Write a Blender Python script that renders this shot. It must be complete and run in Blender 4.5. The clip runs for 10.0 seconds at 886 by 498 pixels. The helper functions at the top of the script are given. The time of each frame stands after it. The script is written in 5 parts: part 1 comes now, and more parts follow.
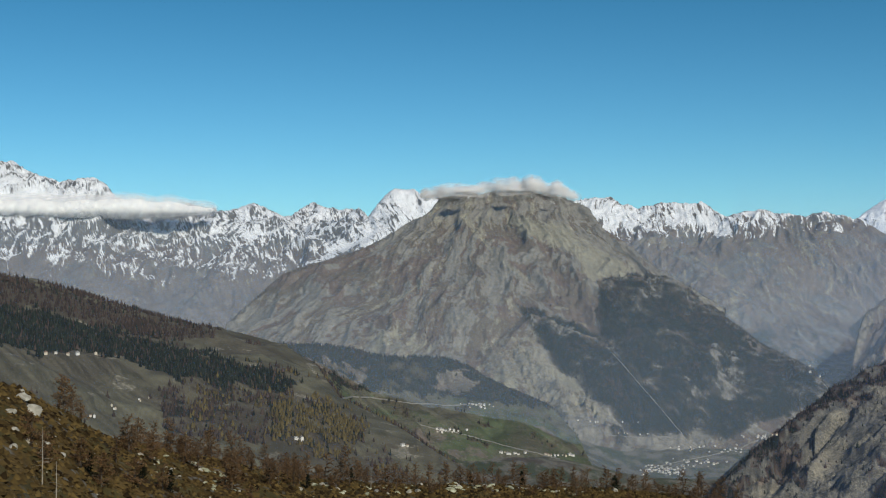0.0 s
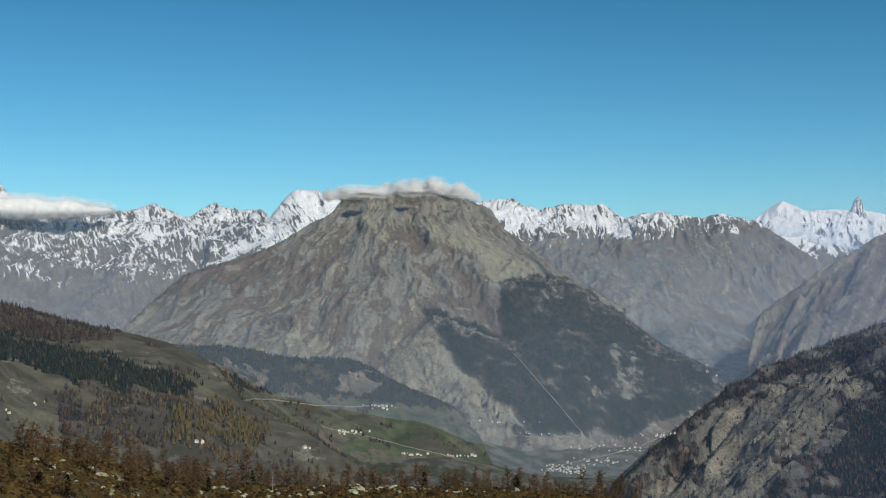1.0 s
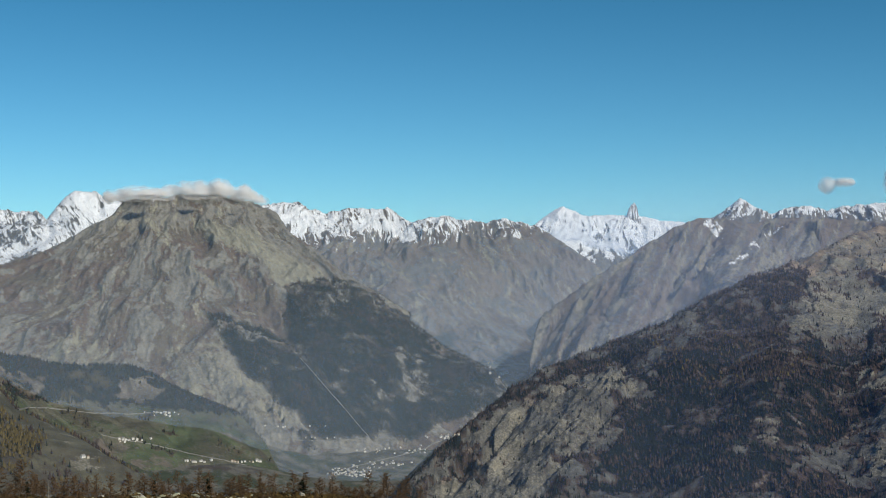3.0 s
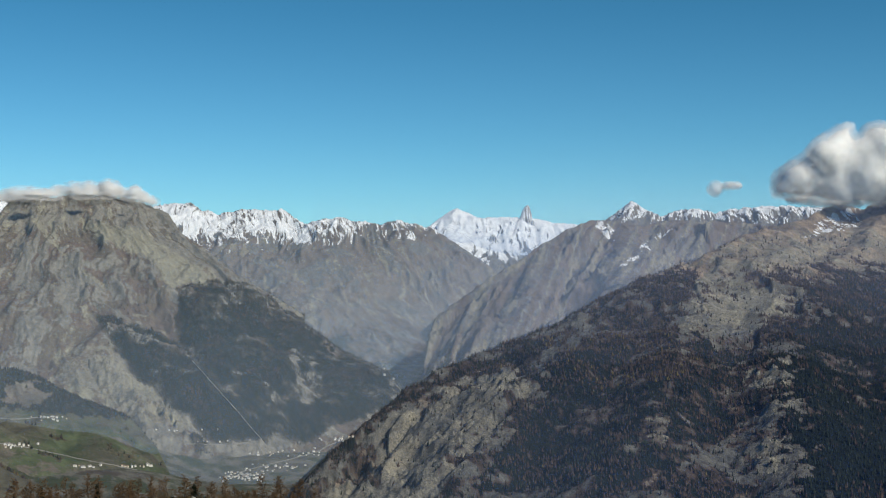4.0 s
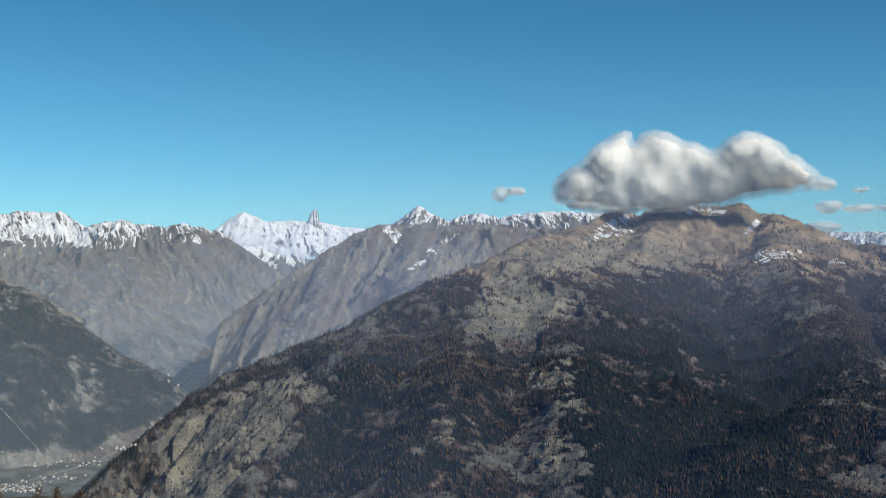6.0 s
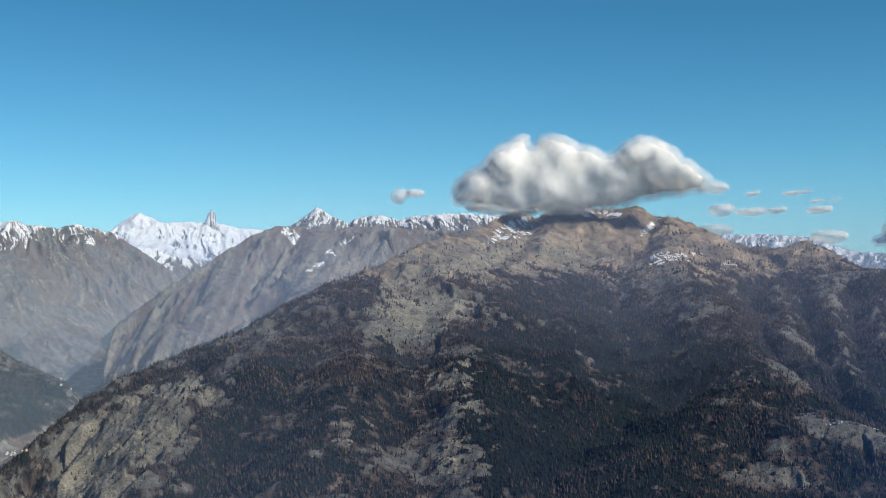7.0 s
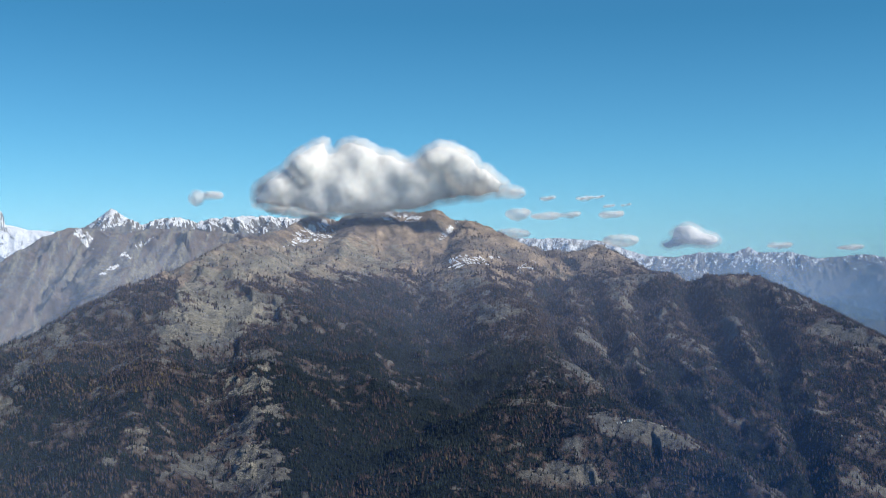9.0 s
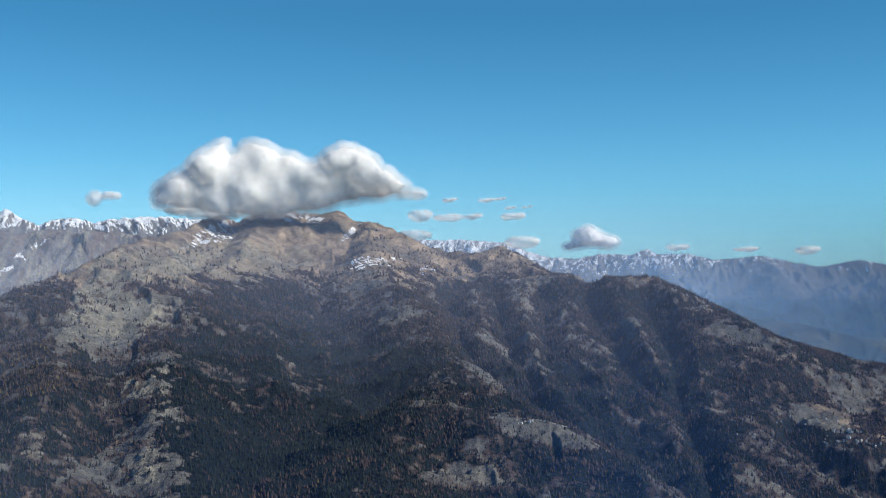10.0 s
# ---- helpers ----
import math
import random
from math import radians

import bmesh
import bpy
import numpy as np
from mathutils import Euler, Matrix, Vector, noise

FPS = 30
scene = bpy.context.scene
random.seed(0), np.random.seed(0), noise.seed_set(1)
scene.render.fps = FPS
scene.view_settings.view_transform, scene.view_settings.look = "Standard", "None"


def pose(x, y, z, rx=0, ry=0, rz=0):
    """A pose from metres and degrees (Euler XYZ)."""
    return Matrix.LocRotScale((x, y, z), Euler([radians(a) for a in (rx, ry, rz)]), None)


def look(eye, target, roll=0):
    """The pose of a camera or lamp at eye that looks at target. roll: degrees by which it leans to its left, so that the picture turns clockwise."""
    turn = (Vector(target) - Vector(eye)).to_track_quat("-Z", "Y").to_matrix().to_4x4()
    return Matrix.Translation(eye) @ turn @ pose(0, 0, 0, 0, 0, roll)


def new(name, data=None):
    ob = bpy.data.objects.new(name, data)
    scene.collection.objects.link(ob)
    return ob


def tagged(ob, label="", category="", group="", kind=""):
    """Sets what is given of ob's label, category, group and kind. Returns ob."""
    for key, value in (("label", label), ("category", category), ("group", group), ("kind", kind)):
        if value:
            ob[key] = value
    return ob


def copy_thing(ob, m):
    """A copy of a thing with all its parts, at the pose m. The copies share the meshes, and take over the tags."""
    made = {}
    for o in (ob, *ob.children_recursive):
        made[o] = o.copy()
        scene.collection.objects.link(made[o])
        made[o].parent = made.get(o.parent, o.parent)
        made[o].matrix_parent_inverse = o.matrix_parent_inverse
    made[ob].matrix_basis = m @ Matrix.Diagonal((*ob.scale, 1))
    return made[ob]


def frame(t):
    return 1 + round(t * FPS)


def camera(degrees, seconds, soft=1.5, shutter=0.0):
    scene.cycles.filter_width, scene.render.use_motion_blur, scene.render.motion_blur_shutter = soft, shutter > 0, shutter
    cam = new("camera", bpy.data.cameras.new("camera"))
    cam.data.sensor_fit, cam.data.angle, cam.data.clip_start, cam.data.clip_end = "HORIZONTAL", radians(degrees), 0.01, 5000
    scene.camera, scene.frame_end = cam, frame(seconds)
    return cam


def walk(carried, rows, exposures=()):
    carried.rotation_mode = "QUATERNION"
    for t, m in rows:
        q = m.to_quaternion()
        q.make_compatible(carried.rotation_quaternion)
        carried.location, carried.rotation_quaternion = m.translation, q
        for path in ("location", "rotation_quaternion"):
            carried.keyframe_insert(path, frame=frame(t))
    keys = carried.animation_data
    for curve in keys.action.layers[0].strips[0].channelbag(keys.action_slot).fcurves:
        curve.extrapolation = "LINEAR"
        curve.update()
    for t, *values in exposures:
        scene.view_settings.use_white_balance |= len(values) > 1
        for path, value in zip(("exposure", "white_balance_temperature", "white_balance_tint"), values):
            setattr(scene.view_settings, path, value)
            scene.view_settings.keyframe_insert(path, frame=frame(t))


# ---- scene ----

EYE = 330.0  # height of the camera over the valley floor
cam = camera(36.85, 10.0, soft=1.1)
# seconds, turn to the right, look up, lean (degrees): the camera turns where it hovers
ROWS = [
    (0.0, 0.0, 0.478, 0.022), (0.5, 2.009, 0.497, 0.017), (1.0, 4.196, 0.525, 0.012), (1.5, 6.354, 0.559, 0.0),
    (2.0, 8.616, 0.599, 0.0), (2.5, 11.023, 0.643, 0.0), (4.0, 17.933, 0.758, -0.025), (4.5, 20.148, 0.795, -0.025),
    (5.0, 22.369, 0.836, -0.03), (5.5, 24.756, 0.888, -0.015), (7.0, 31.416, 1.014, -0.01), (7.5, 33.568, 1.051, 0.0),
    (8.0, 35.694, 1.078, 0.006), (8.5, 37.933, 1.109, 0.003), (9.0, 40.009, 1.145, 0.008), (9.5, 42.177, 1.18, 0.012),
    (10.0, 44.22, 1.208, 0.025),
]
walk(cam, [(t, pose(0, 0, EYE, 90 + up, lean, -turn)) for t, turn, up, lean in ROWS], [(0, 0.14, 6850, 6), (2.5, 0.2, 6850, 6), (5.5, 0.33, 6900, 6), (7.5, 0.5, 6850, 8), (10, 0.6, 6560, 8)])

# ---------------------------------------------------------------- light
SUN_AZ, SUN_EL = 150.0, 36.0
world = bpy.data.worlds.new("sky")
scene.world = world
world.use_nodes = True
wn, wl = world.node_tree.nodes, world.node_tree.links
sky = wn.new("ShaderNodeTexSky")
sky.sky_type, sky.sun_disc = "NISHITA", False
sky.sun_elevation, sky.sun_rotation = radians(SUN_EL), radians(SUN_AZ)
sky.altitude, sky.air_density, sky.dust_density, sky.ozone_density = 2200, 1.0, 0.0, 3.0
# thin, dry mountain air: bluer than at sea level, paler towards the horizon
height = wn.new("ShaderNodeSeparateXYZ")
wl.new(wn.new("ShaderNodeTexCoord").outputs["Generated"], height.inputs[0])
air = wn.new("ShaderNodeValToRGB")
air.color_ramp.elements[0].position, air.color_ramp.elements[0].color = 0.0, (0.40, 0.74, 0.90, 1)
air.color_ramp.elements[1].position, air.color_ramp.elements[1].color = 0.5, (0.36, 0.66, 0.84, 1)
air.color_ramp.elements.new(0.19).color = (0.20, 0.566, 0.685, 1)
wl.new(height.outputs["Z"], air.inputs[0])
tint = wn.new("ShaderNodeMix")
tint.data_type, tint.blend_type = "RGBA", "MULTIPLY"
tint.inputs[0].default_value = 1.0
wl.new(sky.outputs[0], tint.inputs[6])
wl.new(air.outputs[0], tint.inputs[7])
wl.new(tint.outputs[2], wn["Background"].inputs[0])
wn["Background"].inputs[1].default_value = 0.1
scene.cycles.transparent_max_bounces = 48  # thin veils of cloud and haze lie behind one another

sun_data = bpy.data.lights.new("sun", "SUN")
sun_data.energy, sun_data.angle, sun_data.color = 3.2, radians(0.5), (1.0, 0.93, 0.82)
sun = new("sun", sun_data)
sun.matrix_world = look((1000 * math.sin(radians(SUN_AZ)), 1000 * math.cos(radians(SUN_AZ)), 1000 * math.tan(radians(SUN_EL)) + 500), (0, 0, 500))


# ---------------------------------------------------------------- noise and small helpers
def smooth(e0, e1, x):
    u = np.clip((x - e0) / (e1 - e0), 0, 1)
    return u * u * (3 - 2 * u)


def lattice(ix, iy, seed):
    h = ix.astype(np.int32).astype(np.uint32) * np.uint32(374761393) + iy.astype(np.int32).astype(np.uint32) * np.uint32(668265263) + np.uint32(seed * 974634777 & 0xFFFFFFFF)
    h = (h ^ (h >> np.uint32(13))) * np.uint32(1274126177)
    return (h ^ (h >> 16)) & 1023


TURN = np.linspace(0, 2 * np.pi, 1024, endpoint=False)
COS, SIN = np.cos(TURN).astype(np.float32), np.sin(TURN).astype(np.float32)


def gnoise(x, y, seed=0):
    """Gradient noise, about -0.7 to 0.7."""
    ix, iy = np.floor(x), np.floor(y)
    fx, fy = x - ix, y - iy
    ux, uy = fx * fx * fx * (fx * (fx * 6 - 15) + 10), fy * fy * fy * (fy * (fy * 6 - 15) + 10)
    out = 0
    for dx in (0, 1):
        for dy in (0, 1):
            a = lattice(ix + dx, iy + dy, seed)
            g = COS[a] * (fx - dx) + SIN[a] * (fy - dy)
            out = out + g * (ux if dx else 1 - ux) * (uy if dy else 1 - uy)
    return out


def fbm(x, y, octaves=5, seed=0, gain=0.5):
    out, amp = 0, 1.0
    for o in range(octaves):
        out = out + amp * gnoise(x * 2 ** o + 17.3 * o, y * 2 ** o - 9.1 * o, seed + o)
        amp *= gain
    return out


def ridged(x, y, octaves=5, seed=0, gain=0.5):
    out, amp, w = 0, 1.0, 1.0
    for o in range(octaves):
        n = (1 - 2 * np.abs(gnoise(x * 2 ** o + 7.7 * o, y * 2 ** o + 3.9 * o, seed + o))) ** 2
        out = out + amp * n * w
        w = np.clip(n * 1.4, 0, 1)
        amp *= gain
    return out - 0.79


def spot(az, el, r):
    """A place by its bearing and height angle from the lookout, in degrees, and its distance in plan."""
    a = radians(az)
    return r * math.sin(a), r * math.cos(a), EYE + r * math.tan(radians(el))


GROUND = [(-20, -3.5, 3000), (0, -6.3, 1900), (3, -8.8, 1600), (9.5, -8.9, 1900), (13.5, -7.4, 2350), (15.6, -4.1, 3200), (14.4, -3.05, 3700),
          (-8, -8.2, 1450), (11, -10.2, 1600), (20, -12, 1400), (40, -12, 1250), (55, -9.5, 1700), (61, -6.5, 2050), (62, -4.6, 3000),
          (60, -2.4, 4700), (-15, -4, 3300), (20, -3, 4300), (40, -3.0, 4600), (-10, -10, 900), (-60, -8, 2500), (100, -8, 2500), (180, -8, 2500)]


def ground_height(x, y):
    num = den = 0
    for az, el, r in GROUND:
        px, py, pz = spot(az, el, r)
        w = 1 / (((x - px) ** 2 + (y - py) ** 2) / 1e4 + 0.5) ** 1.6
        num, den = num + w * pz, den + w
    return num / den + 1.5 * fbm(x / 120, y / 120, 3, 91)


def ridge_field(x, y, ridges):
    """The highest of the flanks that fall away from the ridges; with it the way along and off the ridge.
    A ridge: its places, the fall of its front, of its back (right and left of its way), and its roundness."""
    z, along, off = None, np.zeros(x.shape), np.zeros(x.shape)
    for i, (points, front, back, dome) in enumerate(ridges):
        places, run, best = [spot(*p) for p in points], 1000.0 * i, np.full(x.shape, 1e9)
        zr = np.full(x.shape, -1e9)
        sr, dr, behind = np.zeros(x.shape), np.zeros(x.shape), np.zeros(x.shape, bool)
        for a, b in zip(places, places[1:]):
            ux, uy = b[0] - a[0], b[1] - a[1]
            n = math.hypot(ux, uy)
            px, py = x - a[0], y - a[1]
            f = np.clip((px * ux + py * uy) / (n * n), 0, 1)
            d = np.hypot(px - f * ux, py - f * uy)
            side = np.clip((ux * py - uy * px) / (n * 30), -1, 1) * 0.5 + 0.5
            h = a[2] + f * (b[2] - a[2]) - (front + (back - front) * side) * (np.sqrt(d * d + dome * dome) - dome)
            up = h > zr
            zr, sr, dr = np.where(up, h, zr), np.where(up, run + f * n, sr), np.where(up, d, dr)
            near = d < best
            best, behind = np.where(near, d, best), np.where(near, (side > 0.6) & (f < 1), behind)
            run += n
        if z is None:
            z, along, off, shut, gap = zr, sr, dr, np.where(behind, best, 0), np.full(x.shape, 99.0)
        else:
            zr = zr - 2.5 * shut
            up = zr > z
            gap = np.where(up, np.minimum(zr - z, 99), np.minimum(gap, z - zr))
            along, off = np.where(up, sr, along), np.where(up, dr, off)
            k = np.maximum(16 - np.abs(zr - z), 0)
            z = np.maximum(zr, z) + np.where((dr > 25) & (off > 25), k * k / 64, 0)
    return z, along, off, gap


def landform(name, az, r, steps, ridges, relief, cover, material, label, category="mountain", crest=1.0, grain=1.0, seed=1, keep=8.0, ends=1.0, reach=160, carve=None, kind="structure", ribs=0.0, wind=1.0, marks=None, fan=None):
    """A mountain or hill: a sheet over bearings az and distances r, raised along its ridges, cut by gullies."""
    na, nr = steps
    A, R = np.meshgrid(np.radians(np.linspace(az[0], az[1], na)), np.linspace(r[0], r[1], nr))
    A, R = A.astype(np.float32), R.astype(np.float32)
    X, Y = R * np.sin(A), R * np.cos(A)
    warp = wind * 55 * fbm(X / 240, Y / 240, 4, seed + 50)
    warp2 = wind * 55 * fbm(X / 240, Y / 240, 4, seed + 60)
    coarse = ridge_field(X[::5, ::5], Y[::5, ::5], ridges)[2]
    coarse = np.stack([np.interp(np.arange(na), np.arange(0, na, 5), row) for row in coarse])
    rough = np.stack([np.interp(np.arange(nr), np.arange(0, nr, 5), col) for col in coarse.T], -1)
    fade = 0.08 + 0.92 * smooth(10, 180, rough)
    Z, S, D, gap = ridge_field(X + warp * fade, Y + warp2 * fade, ridges)
    fade = smooth(0, reach, D) * smooth(-2, 22, gap)
    if fan:  # gullies fan out down the whole face from a place behind the crest
        fx, fy, _ = spot(fan[0], 0, fan[1])
        D2 = np.hypot(X + 0.6 * warp - fx, Y + 0.6 * warp2 - fy)
        S2 = np.arctan2(X + 0.6 * warp - fx, fy - Y - 0.6 * warp2) * (fan[1] - 0.5 * (r[0] + r[1]))
    else:
        S2, D2 = S, D
    Z = Z + relief * fade * (0.9 * ridged((S2 + warp) / 150, D2 / 560, 3, seed) + 0.5 * ridged((S2 + warp2) / 62, D2 / 260, 3, seed + 5))
    Z += grain * (0.2 + 0.8 * fade) * (5.5 * fbm(X / 60, Y / 60, 5, seed + 9, 0.5) + 1.6 * ridged(X / 38, Y / 38, 4, seed + 13, 0.5))
    Z += grain * fade * 4.0 * ridged((S2 + warp2 + 0.4 * warp) / 30, D2 / 120, 4, seed + 15, 0.55)
    Z += ribs * (0.25 + 0.75 * fade) * ridged((S2 + 0.5 * warp) / 17, D2 / 130, 4, seed + 19, 0.6)
    Z += crest * (1 - smooth(0, 140, D)) * (5.5 * ridged(X / 62, Y / 62, 5, seed + 21, 0.62) + 1.5)
    G = ground_height(X, Y)
    deg = np.degrees(A)
    if carve:
        Z = Z + carve(dict(az=deg, el=np.degrees(np.arctan2(Z - EYE, R)), off=D, along=S, x=X, y=Y, n1=0 * X, n2=fbm(X / 30, Y / 30, 3, seed + 81), n3=0 * X))
    top = np.full(A.shape, -90.0)
    for points, *_ in ridges[:2]:
        pa, pe = [p[0] for p in points], [p[1] for p in points]
        if len(pa) > 4 and pa == sorted(pa):
            top = np.maximum(top, np.interp(deg, pa, pe, left=-14, right=-14))
    top = EYE + R * np.tan(np.radians(top)) + 3 * crest * fbm(X / 26, Y / 26, 4, seed + 77) + 2.6 * crest * ridged(X / 17, Y / 17, 3, seed + 79, 0.6)
    Z = np.minimum(Z, top + np.where(rough > 12, 1, 4))
    Z -= 260 * (1 - smooth(0, ends, np.minimum(deg - az[0], az[1] - deg)))
    dr, da = (r[1] - r[0]) / (nr - 1), radians(az[1] - az[0]) / (na - 1)
    steep = np.hypot(np.gradient(Z, axis=0) / dr, np.gradient(Z, axis=1) / (da * R))
    flow = 0.5 + 0.75 * fbm((S2 + 0.4 * warp) / 6.5, D2 / 90, 4, seed + 97, 0.75)
    facts = dict(x=X, y=Y, z=Z, flow=flow - 0.5, az=deg, el=np.degrees(np.arctan2(Z - EYE, R)), r=R, steep=steep, off=D, along=S,
                 n0=fbm(X / 330, Y / 330, 4, seed + 29), n1=fbm(X / 90, Y / 90, 4, seed + 31), n2=fbm(X / 20, Y / 20, 4, seed + 37, 0.6), n3=fbm((S2 + warp) / 40, D2 / 200, 4, seed + 41),
                 n4=fbm(X / 34 + warp / 40, Y / 34 + warp2 / 40, 5, seed + 47, 0.62),
                 n5=fbm((S2 + 0.5 * warp + 0.3 * warp2) / 13, D2 / 150, 4, seed + 43, 0.6))
    flow = marks(facts) if marks else flow
    masks = np.stack([np.clip(np.broadcast_to(m, X.shape), 0, 1) for m in cover(facts)], -1)
    idx = np.arange(na * nr).reshape(nr, na)
    quads = np.stack([idx[:-1, :-1], idx[:-1, 1:], idx[1:, 1:], idx[1:, :-1]], -1).reshape(-1, 4)[:, ::-1]
    ok = (Z > G - keep).ravel()
    quads = quads[ok[quads].any(1)]
    ob = sheet(name, np.stack([X, Y, Z], -1).reshape(-1, 3), quads, masks.reshape(-1, masks.shape[-1]), material, flow.ravel())
    tagged(ob, label, category, kind=kind)
    facts.update(masks=masks, dr=dr, da=da, ground=G, azs=az, steps=steps)
    return ob, facts


def place_on(f, az, el):
    """The first place of a landform that shows at a bearing and height angle."""
    j = int(round((az - f["azs"][0]) / (f["azs"][1] - f["azs"][0]) * (f["steps"][0] - 1)))
    rows = np.nonzero((f["el"][:, j] >= el) & (f["z"][:, j] > f["ground"][:, j]))[0]
    i = rows[0] if len(rows) else int(np.argmax(f["el"][:, j]))
    return float(f["x"][i, j]), float(f["y"][i, j]), float(f["z"][i, j])


def sheet(name, co, quads, masks, material, flow=None):
    used = np.zeros(len(co), bool)
    used[quads.ravel()] = True
    renum = np.cumsum(used) - 1
    co, quads = co[used], renum[quads]
    me = bpy.data.meshes.new(name)
    me.vertices.add(len(co))
    me.vertices.foreach_set("co", co.astype(np.float32).ravel())
    me.loops.add(quads.size)
    me.loops.foreach_set("vertex_index", quads.astype(np.int32).ravel())
    me.polygons.add(len(quads))
    me.polygons.foreach_set("loop_start", np.arange(0, quads.size, quads.shape[1], dtype=np.int32))
    me.polygons.foreach_set("use_smooth", np.ones(len(quads), bool))
    if masks is not None:
        layer = me.attributes.new("cover", "FLOAT_COLOR", "POINT")
        rgba = np.zeros((len(co), 4), np.float32)
        rgba[:, :masks.shape[1]] = masks[used]
        layer.data.foreach_set("color", rgba.ravel())
    if flow is not None:
        layer = me.attributes.new("flow", "FLOAT", "POINT")
        layer.data.foreach_set("value", flow[used].astype(np.float32))
    me.update(calc_edges=True)
    me.validate()
    me.materials.append(material)
    return new(name, me)


def patch(f, az, el, wa, we, turn=0.0):
    """1 inside an oval stand around a bearing and height angle, ragged at its edge, 0 outside."""
    c, s = math.cos(radians(turn)), math.sin(radians(turn))
    u, v = f["az"] - az, f["el"] - el
    d = np.hypot((u * c + v * s) / wa, (v * c - u * s) / we) + 0.4 * f["n1"] + 0.45 * f["n2"]
    return 1 - smooth(0.8, 1.15, d)


def spread(m, k=5):
    """A mask with its edge softened."""
    for axis in (0, 1):
        m = sum(np.roll(m, j, axis) for j in range(-k, k + 1)) / (2 * k + 1)
    return m


def lines(f, ways, width):
    """How near a place lies to lines over the land given by bearings and height angles: 1 on them, 0 past their width."""
    deep = np.zeros(f["az"].shape)
    wob = 0.25 * f["n2"]
    for way in ways:
        for (a0, e0), (a1, e1) in zip(way, way[1:]):
            u = np.clip(((f["az"] - a0) * (a1 - a0) + (f["el"] - e0) * (e1 - e0)) / ((a1 - a0) ** 2 + (e1 - e0) ** 2), 0, 1)
            d = np.hypot(f["az"] + wob - a0 - u * (a1 - a0), f["el"] - e0 - u * (e1 - e0))
            deep = np.maximum(deep, np.clip(1 - d / width, 0, 1))
    return deep


def stand(f, corners, jitter=0.25):
    """1 inside a stretch of land given by its corners' bearings and height angles, with a ragged edge."""
    u = f["az"] + jitter * (1.2 * f["n1"] + 1.6 * f["n2"])
    v = f["el"] + jitter * (0.8 * f["n3"] + 1.2 * f["n2"])
    inside = np.zeros(u.shape, bool)
    for (a0, e0), (a1, e1) in zip(corners, corners[1:] + corners[:1]):
        if e0 != e1:
            inside ^= ((e0 > v) != (e1 > v)) & (u < (a1 - a0) * (v - e0) / (e1 - e0) + a0)
    return inside.astype(float)


# ---------------------------------------------------------------- materials
def nodes_of(name):
    m = bpy.data.materials.new(name)
    m.use_nodes = True
    return m, m.node_tree.nodes, m.node_tree.links, m.node_tree.nodes["Principled BSDF"]


def noise_node(n, l, scale, detail=6, rough=0.6, stretch=None, distort=0.0):
    t = n.new("ShaderNodeTexNoise")
    t.inputs["Scale"].default_value, t.inputs["Detail"].default_value = scale, detail
    t.inputs["Roughness"].default_value, t.inputs["Distortion"].default_value = rough, distort
    c = n.new("ShaderNodeTexCoord")
    if stretch:
        m = n.new("ShaderNodeMapping")
        m.inputs["Scale"].default_value = stretch[:3]
        m.inputs["Rotation"].default_value = [radians(a) for a in stretch[3:]] or (0, 0, 0)
        l.new(c.outputs["Object"], m.inputs[0])
        l.new(m.outputs[0], t.inputs["Vector"])
    else:
        l.new(c.outputs["Object"], t.inputs["Vector"])
    return t.outputs["Fac"]


def ramp(n, l, fac, stops):
    r = n.new("ShaderNodeValToRGB")
    r.color_ramp.elements[0].position, r.color_ramp.elements[0].color = stops[0][0], (*stops[0][1], 1)
    r.color_ramp.elements[1].position, r.color_ramp.elements[1].color = stops[-1][0], (*stops[-1][1], 1)
    for p, c in stops[1:-1]:
        r.color_ramp.elements.new(p).color = (*c, 1)
    l.new(fac, r.inputs[0])
    return r.outputs[0]


def mixed(n, l, fac, a, b, blend="MIX"):
    m = n.new("ShaderNodeMix")
    m.data_type, m.blend_type = "RGBA", blend
    for socket, v in ((m.inputs[0], fac), (m.inputs[6], a), (m.inputs[7], b)):
        if isinstance(v, (int, float)):
            socket.default_value = v
        elif isinstance(v, tuple):
            socket.default_value = (*v, 1)
        else:
            l.new(v, socket)
    return m.outputs[2]


def math_node(n, l, op, a, b):
    m = n.new("ShaderNodeMath")
    m.operation = op
    for i, v in enumerate((a, b)):
        if isinstance(v, (int, float)):
            m.inputs[i].default_value = v
        else:
            l.new(v, m.inputs[i])
    return m.outputs[0]


def edge(n, l, mask, noise_out, reach=0.7, lo=0.42, hi=0.58):
    """A cover mask made ragged by noise."""
    v = math_node(n, l, "ADD", mask, math_node(n, l, "MULTIPLY", math_node(n, l, "SUBTRACT", noise_out, 0.5), reach))
    m = n.new("ShaderNodeMapRange")
    m.interpolation_type = "SMOOTHSTEP"
    m.inputs["From Min"].default_value, m.inputs["From Max"].default_value = lo, hi
    l.new(v, m.inputs["Value"])
    return m.outputs[0]


